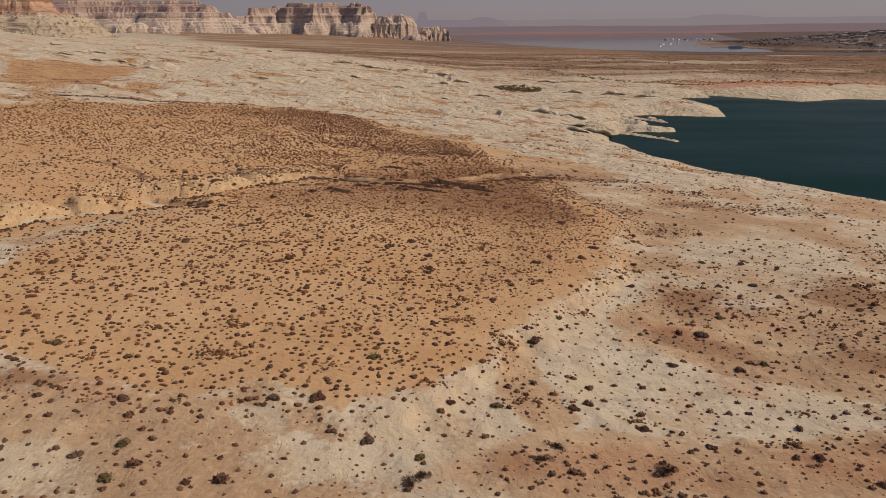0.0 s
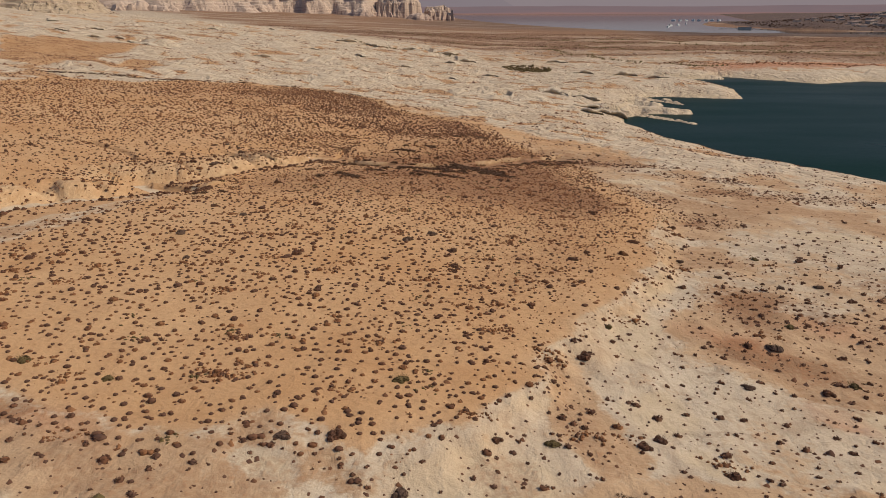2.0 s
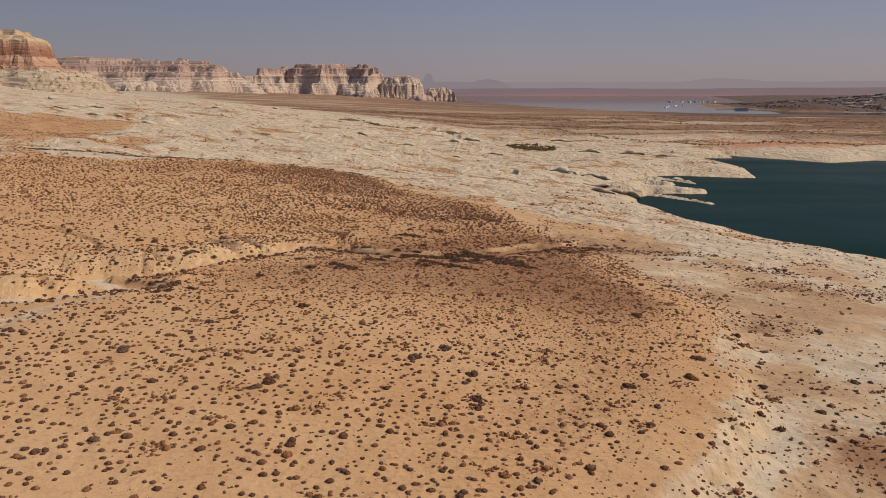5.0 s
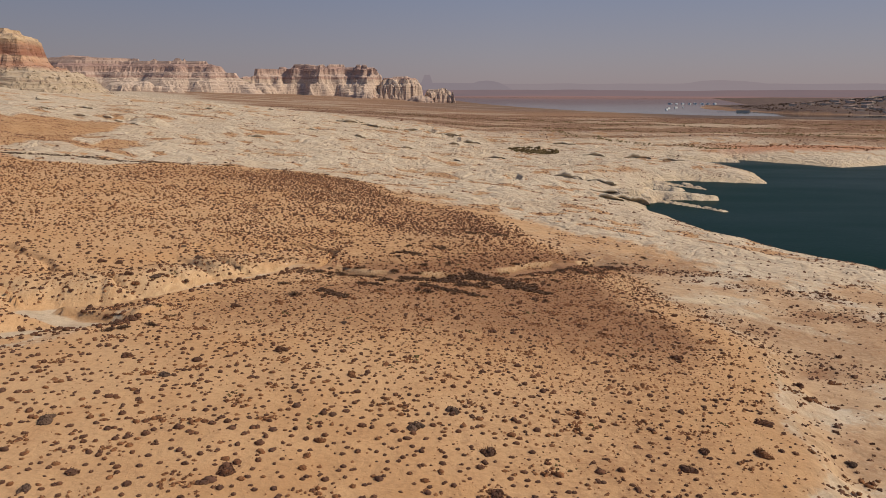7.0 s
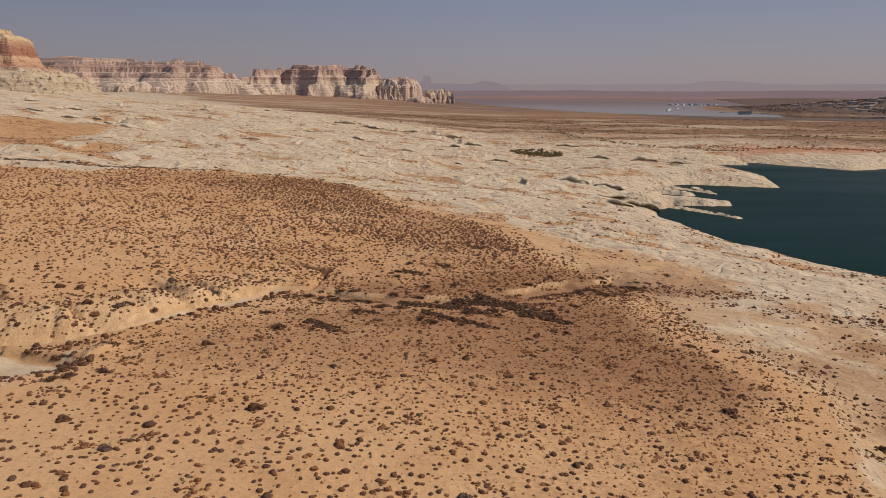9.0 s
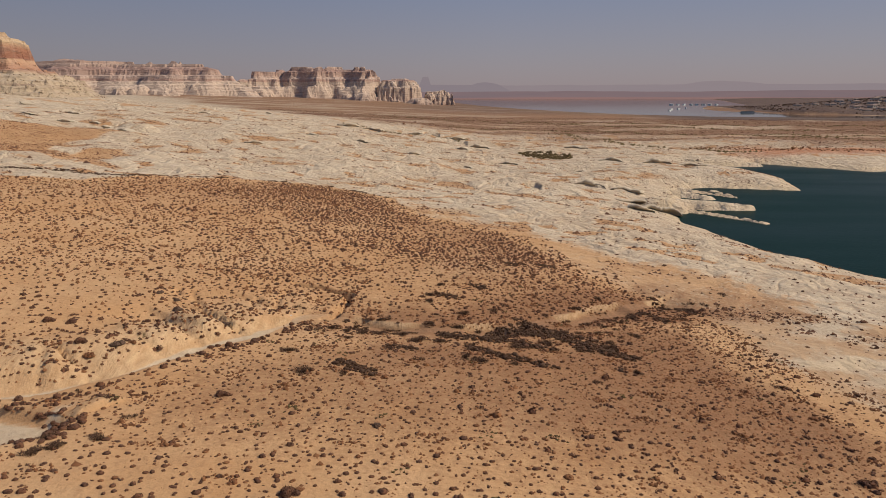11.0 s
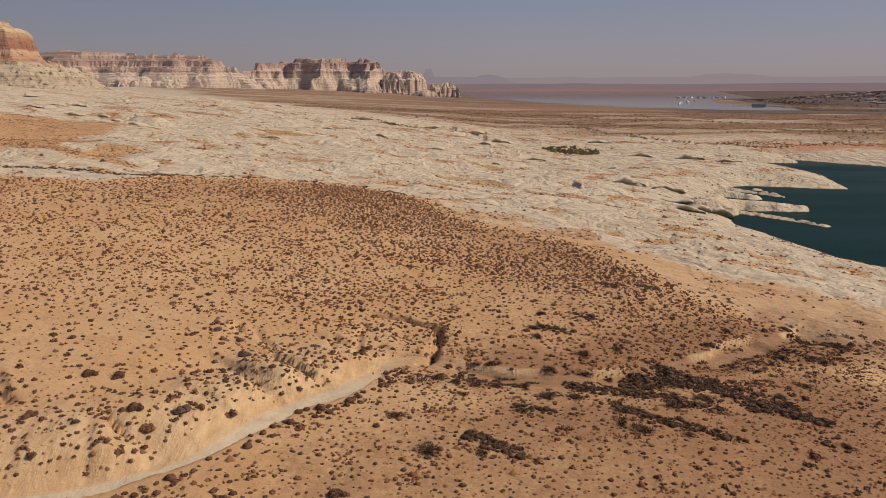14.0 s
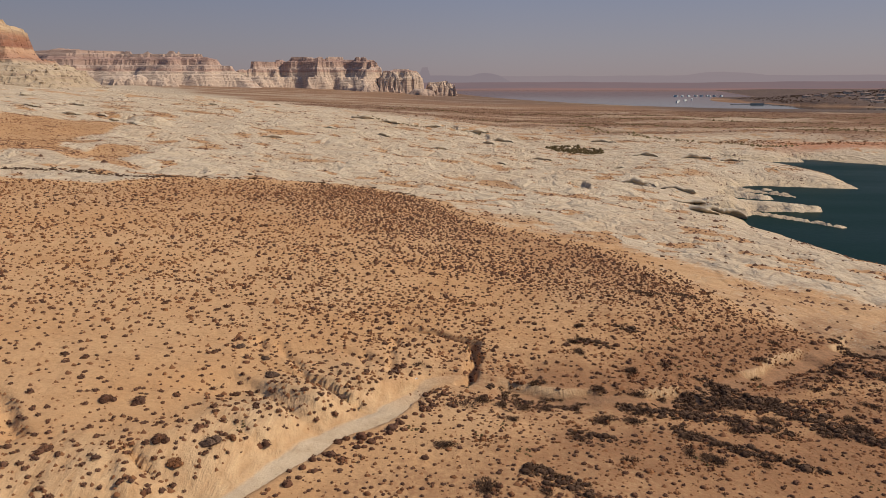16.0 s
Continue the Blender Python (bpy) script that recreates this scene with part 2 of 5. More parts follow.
def bumps(x, y, size, seed=0):
    """Smooth value noise in 0..1 with bumps of that size."""
    x, y = x / size, y / size
    ix, iy = np.floor(x), np.floor(y)
    fx, fy = x - ix, y - iy
    fx, fy = fx * fx * (3 - 2 * fx), fy * fy * (3 - 2 * fy)
    a = lattice(ix, iy, seed) * (1 - fx) + lattice(ix + 1, iy, seed) * fx
    b = lattice(ix, iy + 1, seed) * (1 - fx) + lattice(ix + 1, iy + 1, seed) * fx
    return a * (1 - fy) + b * fy


def rough_noise(x, y, size, octaves=4, seed=0):
    total, weight = 0.0, 0.0
    for i in range(octaves):
        w = 0.5 ** i
        total = total + w * bumps(x + 17.3 * i, y - 9.1 * i, size * 0.5 ** i, seed + i)
        weight += w
    return total / weight


def step(a, b, x):
    t = np.clip((x - a) / (b - a), 0, 1)
    return t * t * (3 - 2 * t)


def along(x, y, line):
    """Distance from a polyline, the way along it at the nearest point, and the side (positive to its left)."""
    best = np.full(np.shape(x), 1e9)
    way, side, run = np.zeros(np.shape(x)), np.zeros(np.shape(x)), 0.0
    for (ax, ay), (bx, by) in zip(line, line[1:]):
        dx, dy = bx - ax, by - ay
        length = math.hypot(dx, dy)
        t = np.clip(((x - ax) * dx + (y - ay) * dy) / length ** 2, 0, 1)
        d = np.hypot(x - ax - t * dx, y - ay - t * dy)
        near = d < best
        best = np.where(near, d, best)
        way = np.where(near, run + t * length, way)
        side = np.where(near, np.sign(dx * (y - ay) - dy * (x - ax)), side)
        run += length
    return best, way, side


def inside(x, y, loop):
    """Signed distance to a closed loop, positive inside."""
    d, _, _ = along(x, y, list(loop) + [loop[0]])
    odd = np.zeros(np.shape(x), bool)
    for (ax, ay), (bx, by) in zip(loop, list(loop[1:]) + [loop[0]]):
        cross = (ay > y) != (by > y)
        odd ^= cross & (x < (bx - ax) * (y - ay) / ((by - ay) if by != ay else 1e-9) + ax)
    return np.where(odd, d, -d)


LAKE_LEVEL = -30.0
BAY = ((151, 242), (134, 280), (118, 297), (106, 314), (98, 334), (91, 361), (83, 396), (82, 417), (90, 434), (102, 464), (113, 498),
       (132, 510), (166, 502), (187, 498), (195, 529), (200, 558), (196, 582), (180, 618), (165, 638), (186, 633), (204, 630), (221, 650),
       (231, 647), (258, 622), (285, 597), (308, 605), (335, 616), (400, 602), (900, 560), (900, 160), (300, 140), (200, 190))
CHANNEL = ((-104, 3367), (20, 2700), (147, 2251), (256, 1987), (370, 1785), (528, 1640), (702, 1600), (866, 1522), (1600, 1300), (4000, 900),
           (4000, 1250), (1600, 1500), (990, 1680), (790, 1760), (752, 2053), (860, 2600), (1050, 2720), (1150, 3100), (1500, 4390), (-150, 4390), (-150, 3900))
SPITS = (((84, 440), (128, 433), 5.5, 3.2), ((93, 426), (121, 395), 2.0, 1.0), ((96, 475), (118, 464), 4.0, 2.4),
         ((112, 497), (127, 484), 3.0, 1.3), ((132, 494), (140, 491), 1.8, 0.8), ((130, 481), (136, 472), 2.4, 1.4),
         ((165, 648), (214, 634), 5.5, 3.0), ((80, 428), (92, 452), 10.0, 4.5))
DOMES = (((60, 411), (86, 424), 9, -19.5, -24.0, 8), ((58, 462), (84, 446), 8, -19.0, -24.5, 6), ((8, 452), (26, 440), 9, -16.6, -18.6, 4),
         ((120, 598), (170, 640), 9, -23.0, -25.0, 5), ((-270, 546), (-236, 528), 8, 10.5, 9.0, 5), ((-330, 604), (-300, 580), 9, 17.0, 14.0, 5))
HILL_CUT = ((-100, 179), (-94, 174.5), (-88, 172), (-82, 166))
SIDE_CUTS = ((-40.5, 187), (-39.6, 190.5), (-39.2, 195), (-39, 200), (-42, 201), (-45, 202.5), (-50, 203.5))
HEAD_CUTS = ((-64.5, 193), (-62, 189), (-59.5, 184), (-57, 180)), ((-67.5, 194), (-66, 191)), ((-50.2, 199), (-49.8, 193), (-49.2, 188)), ((-54, 193), (-53, 188))
WASH = ((-91, 104), (-88, 114), (-84, 125), (-80, 131), (-74.5, 134.5), (-69, 139.5), (-64, 143), (-62, 145), (-66, 147), (-73, 148.5), (-77, 151), (-75, 153.5), (-71, 154.7), (-66, 156), (-63, 158.7),
        (-60.3, 162.8), (-57.6, 167.3), (-55.6, 171), (-52.2, 174.6), (-49.2, 178.6), (-47.4, 184), (-44.8, 187), (-41, 188), (-36, 186.6), (-30, 185.5),
        (-22, 185), (-14, 188), (-7, 192), (1, 198), (9, 204), (20, 212), (30, 222))
NEAR_HILL = ((-12, 57), (-5, 64), (2, 73), (4, 78), (9, 86), (15, 96), (24, 112), (32, 135), (36, 150), (30, 172), (24, 200), (4, 196),
             (-16, 186), (-38, 183), (-50, 177), (-58, 165), (-61, 150), (-62, 138), (-68, 126), (-72, 100), (-62, 74), (-50, 66), (-38, 60), (-27, 57), (-20, 61))
FAR_HILL = ((-175, 150), (-190, 240), (-178, 292), (-160, 296), (-146, 300), (-138, 324), (-112, 344), (-88, 358), (-68, 356), (-50, 340), (-35, 303),
            (-16, 288), (0, 270), (6, 252), (8, 232), (16, 218), (26, 205), (30, 188), (0, 180), (-30, 170), (-60, 150), (-75, 110), (-110, 90))
LEFT_SAND = ((-196, 316), (-230, 330), (-300, 440), (-310, 500), (-262, 505), (-232, 500), (-222, 440), (-215, 400), (-190, 355))
SMALL_SAND = ((-172, 332), (-186, 345), (-196, 395), (-178, 398), (-166, 355))
# patches on the bare slope below the knoll: x, y, half-widths, turn in degrees
EAST_SAND = ((-38, 300), (-5, 292), (14, 268), (26, 250), (44, 236), (52, 214), (46, 196), (34, 186), (38, 168), (34, 140), (20, 150), (10, 200), (0, 250))
PALE_SPOTS = ((-4, 58, 10, 6.5, 25), (-14, 51, 11, 5, 0), (0, 70, 6, 4, 55), (14, 72, 4, 7, -10), (15, 86, 3, 8, -20), (22, 103, 2.6, 11, -25), (-49, 65, 7, 6, 0), (-36, 47, 8, 5, 0),
              (38, 70, 10, 2.2, -28), (17, 63, 5, 2.5, -20), (30, 61, 4, 2, 0), (62, 138, 13, 5, -20), (38, 179, 12, 4, 10), (46, 168, 11, 3, -45), (70, 116, 8, 3, -20), (-19, 55, 3, 4, 30))
TAN_SPOTS = ((-20, 51.5, 6, 4, 10), (-30, 60, 8, 6, 0))
SAND_SPOTS = ((-34, 55, 9, 6, 0), (33, 88, 12, 9, -20), (12, 54, 13, 5, 0), (50, 84, 12, 14, 0), (6, 68, 3, 8, 10), (-60, 52, 8, 6, 0), (33, 56, 9, 5, 0), (40, 150, 10, 16, 0))
SCRUB_SPOTS = ((36, 98, 11, 8, -30), (52, 86, 9, 13, 20), (12, 53, 13, 4, 0), (5.5, 68, 2.5, 9, 10), (36, 56, 9, 5, 0), (29, 84, 8, 3, -30), (72, 174, 22, 7, 0), (36, 160, 6, 14, 0), (44, 148, 7, 8, 0),
               (96, 128, 22, 12, 0), (62, 104, 10, 9, 0), (38, 206, 16, 5, 0), (58, 190, 15, 5, -10), (44, 66, 6, 3, -30), (-42, 60, 6, 4, 30))
RED_SPOTS = ((28, 87, 8, 2.5, -25), (12, 54, 11, 4, 0), (33, 55, 9, 4, 0), (31, 72, 4, 2, -40), (-36, 60, 8, 5, 20), (40, 92, 8, 4, -30))
HOLLOWS = ((20, 438, 5, 7, 2.6), (-58, 785, 12, 22, 4.5), (-13, 645, 9, 18, 4.0), (56, 458, 12, 6, 3.0), (-103, 665, 10, 18, 3.0), (44, 645, 20, 22, 0.8),
           (-258, 535, 7, 12, 4.0), (-318, 590, 8, 12, 4.0), (150, 630, 20, 5, 2.5), (0, 600, 9, 14, 2.0), (-30, 715, 12, 18, 2.5))


def tuft_noise(x, y):
    """Where low brush grows in patches on the bare rock."""
    return rough_noise(x * 0.85 + 0.25 * y, y * 1.1, 10, 4, 66)


def dune_noise(x, y):
    """Where drifted sand lies on the bare rock."""
    return rough_noise(x * 0.8 + 0.25 * y, y * 1.15, 21, 4, 63)


def rolling(x, y):
    """The broad slope of the land, from the knoll down to the lake and out over the flats."""
    u, v = np.clip(x / 100, -2.2, 1.6), np.clip((y - 200) / 100, -2.5, 2.4)
    near = -7.33 - 5.33 * v + 0.28 * v * v - 7.14 * u - 2.15 * u * v + 0.41 * u * u
    lift = np.log1p(np.exp(np.clip((30 - x) / 25, -40, 40))) * 25
    shelf = -24 + np.minimum(0.11 * lift, 60)
    flats = -24 + np.minimum(0.04 * lift, 40)
    far = shelf + (flats - shelf) * step(700, 1300, y)
    return near + (far - near) * step(300, 480, y)


def land(x, y):
    """Height of the ground, and how much of it is sand, brown scrub soil, bleached rock and red earth."""
    wx = x + 9 * (rough_noise(x, y, 26, 3, 5) - 0.5) + 2.5 * (bumps(x, y, 3.5, 8) - 0.5)
    wy = y + 9 * (rough_noise(x, y, 26, 3, 6) - 0.5) + 2.5 * (bumps(x, y, 3.5, 9) - 0.5)
    z = rolling(x, y)
    hill1, hill2 = inside(wx, wy, NEAR_HILL), inside(wx, wy, FAR_HILL)
    wash, way, side = along(x + 1.6 * (bumps(x, y, 6, 3) - 0.5), y + 1.6 * (bumps(x, y, 6, 4) - 0.5), WASH)
    apart = wash * side
    in_wash = (1 - step(228, 250, y)) * step(3, 14, np.hypot(x - 30, y - 222))
    # the knoll, with a cut edge where it falls to the bare slope
    z = z - 0.4 * np.exp(-((x - 6) / 32) ** 2 - ((y - 118) / 30) ** 2) - 1.7 * np.exp(-((x - 34) / 24) ** 2 - ((y - 72) / 16) ** 2)
    z = z - 1.0 * np.exp(-((x + 42) / 18) ** 2 - ((y - 152) / 14) ** 2) + 1.9 * np.exp(-((x + 4) / 22) ** 2 - ((y - 222) / 18) ** 2) - 0.7 * np.exp(-((x + 10) / 10) ** 2 - ((y - 54) / 7) ** 2) - 1.5 * np.exp(-((x + 71) / 12) ** 2 - ((y - 153) / 9) ** 2)
    cut = step(-4.5, 1.5, hill1) - step(-60, -5, hill1)
    bare = step(-20, 12, x - 0.35 * (y - 60)) * (1 - step(150, 185, y))
    rills = np.abs(np.sin(0.9 * x + 0.5 * y + 5 * bumps(x, y, 7, 21)))
    z = z + 1.6 * cut * bare + 0.9 * cut * (1 - bare) * step(30, 60, 100 - y) - 0.35 * bare * rills * np.exp(-((hill1 + 1) / 3.2) ** 2)
    # the wash: a shallow valley, a cut bed, gullied hummocks along its far bank
    z = z - 1.1 * np.exp(-(wash / 16) ** 2) * in_wash
    half = 1.15 - 0.35 * step(108, 122, way) + 0.9 * (1 - step(62, 78, way)) + 0.5 * bumps(way, 0 * way, 9, 31)
    strong = 1 - step(108, 124, way)
    deep = 1.6 + 0.25 * step(156, 170, way) - 0.35 * step(0.5, 0.8, bumps(way, 0 * way, 11, 33)) * strong
    deep = deep * strong + (1 - strong) * (0.25 + 0.85 * step(0.4, 0.7, bumps(way, 0 * way, 6, 36)))
    lip = 0.55 + 1.3 * (1 - step(66, 80, way)) + 0.6 * step(0.55, 0.8, bumps(way, 0 * way, 13, 34)) + 3.5 * (1 - strong)
    far_lip = 3.2 - 2.5 * step(108, 124, way) + 1.2 * (bumps(way, 0 * way, 5, 35) - 0.5) * strong
    bank = np.where(apart > 0, step(half, half + far_lip, wash), step(half, half + lip, wash))
    z = z - deep * (1 - bank) * in_wash
    bend = 1 - np.exp(-((x + 71) / 11) ** 2 - ((y - 148) / 10) ** 2)
    band = bend * (apart > 0) * in_wash
    shaken = way + 2.2 * (rough_noise(x, y, 7, 2, 49) - 0.5) + 0.25 * apart
    gully = np.abs(np.sin(shaken * 0.26 + 5.0 * bumps(way, 0 * way, 24, 41)))
    ravine = np.abs(bumps(shaken, apart * 0.1, 3.4, 44) - 0.5) * 2
    bowl = step(0.5, 5.0, apart) * (1 - step(9, 21, apart + 5 * (bumps(way, 0 * way, 8, 42) - 0.5)))
    z = z + band * strong * (1.05 * np.sqrt(gully) * np.exp(-((apart - 7) / 4.5) ** 2) - 0.95 * (1 - step(0.0, 0.55, gully)) * bowl)
    z = z - band * (0.25 + 0.75 * strong) * 0.5 * (1 - step(0.0, 0.42, ravine)) * step(0.8, 3.0, apart) * (1 - step(5, 12, apart))
    z = z + band * (0.3 + 0.7 * strong) * np.exp(-((apart - 8) / 7) ** 2) * (1.3 * (rough_noise(x, y, 8, 3, 45) - 0.5) + 0.45 * (rough_noise(x, y, 2.4, 2, 46) - 0.5))
    eroded = band * step(half - 0.1, half + 0.4, wash) * (strong * (1 - step(5, 15, apart + 7 * (rough_noise(x, y, 7, 3, 50) - 0.5))) + (1 - strong) * (1 - step(half + 0.7, half + 1.2, wash)) * step(0.42, 0.6, bumps(way, 0 * way, 6, 36)))
    notch, _, _ = along(x + 1.2 * (bumps(x, y, 3, 47) - 0.5), y, SIDE_CUTS)
    z = z - 1.9 * (1 - step(0.3, 0.85, notch))
    notch, _, _ = along(x, y + 1.5 * (bumps(x, y, 4, 48) - 0.5), HILL_CUT)
    z = z - 1.3 * (1 - step(0.3, 1.2, notch)) * (0.4 + 0.6 * bumps(x, y, 2.0, 57))
    for line in HEAD_CUTS:
        notch, _, _ = along(x + 1.2 * (bumps(x, y, 2.5, 54) - 0.5), y + 1.2 * (bumps(x, y, 2.5, 55) - 0.5), line)
        z = z - 0.75 * (1 - step(0.1, 0.75, notch)) * (0.4 + 0.6 * bumps(x, y, 2.2, 56))
    # soft swells, and hollows and ledges in the bare sandstone
    sandy = np.maximum(step(-2, 3, hill1), step(-2, 3, hill2))
    z = z + 0.9 * (rough_noise(x, y, 30, 3, 11) - 0.5) + 0.22 * (rough_noise(x, y, 4.0, 3, 12) - 0.5)
    rock = step(0, 30, -np.maximum(hill1, hill2)) * step(150, 300, y) * (1 - step(1100, 1500, y)) * (1 - 0.9 * np.exp(-((x - 44) / 36) ** 2 - ((y - 630) / 40) ** 2))
    swell = rough_noise(x, y * 1.25, 46, 4, 14)
    z = z + rock * (6.5 * (swell - 0.5) + 1.3 * np.abs(rough_noise(x * 0.9 + 0.3 * y, y * 1.1, 17, 3, 15) - 0.5) * 2)
    z = z + rock * (1 - step(800, 1000, y)) * (0.8 * np.abs(rough_noise(x * 0.9 + 0.4 * y, y, 8, 3, 22) - 0.5) * 2 + 0.25 * np.abs(rough_noise(x, y, 3.6, 2, 23) - 0.5) * 2)
    for (ax, ay), (bx, by), wide, high, low, deep_by in DOMES:
        dx, dy = bx - ax, by - ay
        t = np.clip(((wx - ax) * dx + (wy - ay) * dy) / (dx * dx + dy * dy), 0, 1)
        r = np.hypot(wx - ax - t * dx, wy - ay - t * dy) / wide
        z = np.where(r < 1, np.maximum(z, high + (low - high) * t - deep_by * (1 - np.sqrt(np.clip(1 - r ** 3, 0, 1)))), z)
    rugged = (1 - sandy) * (1 - step(230, 300, y))
    z = z + rugged * (0.5 * (rough_noise(x, y * 1.3, 5, 3, 18) - 0.5) + 0.3 * (np.abs(rough_noise(x + y * 0.6, y, 2.6, 2, 19) - 0.5) * 2 - 0.3))
    for hx, hy, ha, hb, deep_by in HOLLOWS:
        q = ((wx - hx) / ha) ** 2 + ((wy - hy) / hb) ** 2
        z = z - deep_by * (1 - step(0.55, 1.0, q))
    # shores
    bay = inside(x + 5 * (rough_noise(x, y, 14, 3, 51) - 0.5), y + 7 * (rough_noise(x, y, 14, 3, 52) - 0.5), BAY)
    d = -bay
    w = step(0, 55, d)
    shore = np.where(d > 0, LAKE_LEVEL + 3.4 * (1 - np.exp(-d / 11.0)) + 0.05 * d, LAKE_LEVEL + 0.35 * np.maximum(d, -30))
    z = shore + (np.maximum(z, LAKE_LEVEL + 2.5) - shore) * w
    for (ax, ay), (bx, by), wide, tall in SPITS:
        dx, dy = bx - ax, by - ay
        t = np.clip(((wx - ax) * dx + (wy - ay) * dy) / (dx * dx + dy * dy), 0, 1)
        r = np.hypot(wx - ax - t * dx, wy - ay - t * dy) / (wide * (1.15 - 0.4 * t))
        z = np.maximum(z, LAKE_LEVEL - 1.0 + (1.35 * tall * (1.15 - 0.5 * t) + 1.0) * np.sqrt(np.clip(1.35 - r * r, 0, None) / 1.35))
    lake2 = inside(x, y, CHANNEL)
    w2 = step(0, 420, -lake2)
    rim = LAKE_LEVEL + np.clip(-lake2 * 0.03, -4, 1.2)
    z = np.where(y > 1000, rim + np.where(lake2 > 0, 0, (np.maximum(z, LAKE_LEVEL + 1) - rim) * w2), z)
    # hills across the channel
    z = z + 34 * np.exp(-((x - 1420) / 430) ** 2 - ((y - 2150) / 260) ** 2) + 16 * np.exp(-((x - 860) / 90) ** 2 - ((y - 1800) / 55) ** 2) * (lake2 < 0)

    def spots(places):
        k = np.zeros(np.shape(x))
        for sx, sy, sa, sb, turn in places:
            c, n = math.cos(radians(turn)), math.sin(radians(turn))
            dx, dy = 0.6 * wx + 0.4 * x - sx, 0.6 * wy + 0.4 * y - sy
            k = np.maximum(k, 1.15 - np.hypot((dx * c + dy * n) / sa, (dy * c - dx * n) / sb) * 0.7)
        return np.clip(k + 0.8 * (rough_noise(x, y, 7, 4, 93) - 0.5), 0, 1)

    left_sand = np.maximum(inside(wx, wy, LEFT_SAND), inside(wx, wy, SMALL_SAND))
    near_bare = (1 - sandy) * (1 - step(205, 262, y + 0.25 * x))
    mottle = rough_noise(x, y, 11, 4, 61)
    sand = np.maximum(sandy, near_bare * np.clip(step(0.25, 0.7, spots(SAND_SPOTS)) * 0.6 + 0.42 + 0.12 * step(95, 130, y) + 1.3 * (mottle - 0.46), 0, 1))
    sand = np.maximum(sand, 0.9 * step(-3, 5, left_sand))
    sand = np.maximum(sand, 0.55 * step(-26, -2, hill2 + 10 * (mottle - 0.5)) * step(-70, -30, x) * step(200, 240, y))
    sand = np.maximum(sand, 0.66 * step(-12, 8, inside(wx, wy, EAST_SAND) + 8 * (mottle - 0.5)))
    dunes = dune_noise(x, y)
    sand = np.maximum(sand, 0.62 * step(0.655, 0.685, dunes) * step(200, 260, y) * (1 - step(900, 1300, y)) * step(6, 30, -bay))
    shrubby = (0.2 + 0.26 * step(225, 300, y) + 0.22 * step(-60, 0, x)) * step(0, 10, hill2) * (1 - step(-2, 4, hill1))
    shrubby = shrubby + 0.12 * step(-45, -5, x) * step(175, 205, y) * step(0, 6, hill2) * (1 - step(-2, 4, hill1))
    shrubby = shrubby + (0.16 + 0.3 * step(-25, 20, x) + 0.44 * step(132, 158, y) + 0.12 * step(-45, 0, x) * step(135, 165, y)) * step(1, 15, hill1)
    thick = np.exp(-((apart + 6) / 9.0) ** 2) * step(112, 138, way)
    tufty = tuft_noise(x, y)
    scrub = shrubby + 0.5 * thick + 0.4 * np.exp(-((apart - 5) / 7.0) ** 2) * step(112, 138, way) * in_wash + 0.36 * near_bare * step(0.3, 0.8, spots(SCRUB_SPOTS)) + near_bare * (0.10 + 0.35 * step(0.52, 0.64, mottle))
    sand = np.maximum(sand, 0.66 * step(0.635, 0.665, tufty) * step(200, 260, y) * (1 - step(900, 1300, y)) * step(6, 30, -bay))
    scrub = np.maximum(scrub, 0.42 * (1 - sandy) * step(0.635, 0.675, tufty) * step(170, 260, y) * step(4, 20, -bay))
    scrub = np.maximum(scrub, 0.38 * step(-2, 6, left_sand))
    scrub = np.maximum(scrub, 0.5 * (1 - sandy) * step(0.655, 0.69, dunes) * step(200, 260, y) * (1 - step(900, 1300, y)) * step(6, 30, -bay))
    scrub = np.clip(scrub - 0.45 * np.exp(-((apart - 6) / 8) ** 2) * strong * in_wash, 0, 1)
    flat = step(740, 1000, y + 0.35 * x + np.minimum(x + 100, 0) + 130 * (rough_noise(x, y, 120, 3, 69) - 0.5)) * (1 - step(2500, 2800, y))
    stripes = rough_noise(x * 0.3, y, 60, 4, 68)
    scrub = np.maximum(scrub, flat * (0.66 + 0.6 * step(0.40, 0.55, stripes)) * (0.72 + 0.28 * step(0.36, 0.46, rough_noise(x * 0.4, y, 45, 3, 67))))
    scrub = np.maximum(scrub, 0.6 * step(655, 685, y + 0.1 * (300 - x)) * (1 - step(712, 745, y)) * step(180, 260, x))
    across = (x > 450) & (y > 1640) & (lake2 < 0)
    scrub = np.where((y > 2500) | across, 1.0, np.clip(scrub, 0, 1))
    bleach = np.clip(0.8 * np.exp(-(np.maximum(d, 0) / 12.0)) * (d > 0) 
                     + 1.0 * near_bare * 0.75 * step(0.3, 1.0, spots(PALE_SPOTS)) + 0.7 * np.exp(-((x + 22) / 14) ** 2 - ((y - 318) / 9) ** 2), 0, 1)
    sand = np.clip(sand - 0.4 * near_bare * step(0.35, 0.95, spots(PALE_SPOTS)), 0, 1)
    tan = near_bare * step(0.4, 0.8, spots(TAN_SPOTS))
    bleach, sand = bleach * (1 - 0.5 * tan), np.maximum(sand, 0.62 * tan)
    cut_face = bare * np.exp(-((hill1 + 1.2) / 2.2) ** 2) * step(44, 52, y)
    red = 0.8 * step(655, 685, y + 0.1 * (300 - x)) * (1 - step(712, 745, y)) * step(180, 260, x) * step(0.28, 0.42, stripes)
    red = np.where(y > 1000, 0.0, red) + 0.3 * near_bare * step(0.4, 0.9, spots(RED_SPOTS))
    red = red - 0.2 * flat * step(0.30, 0.5, stripes) * (1 - red)
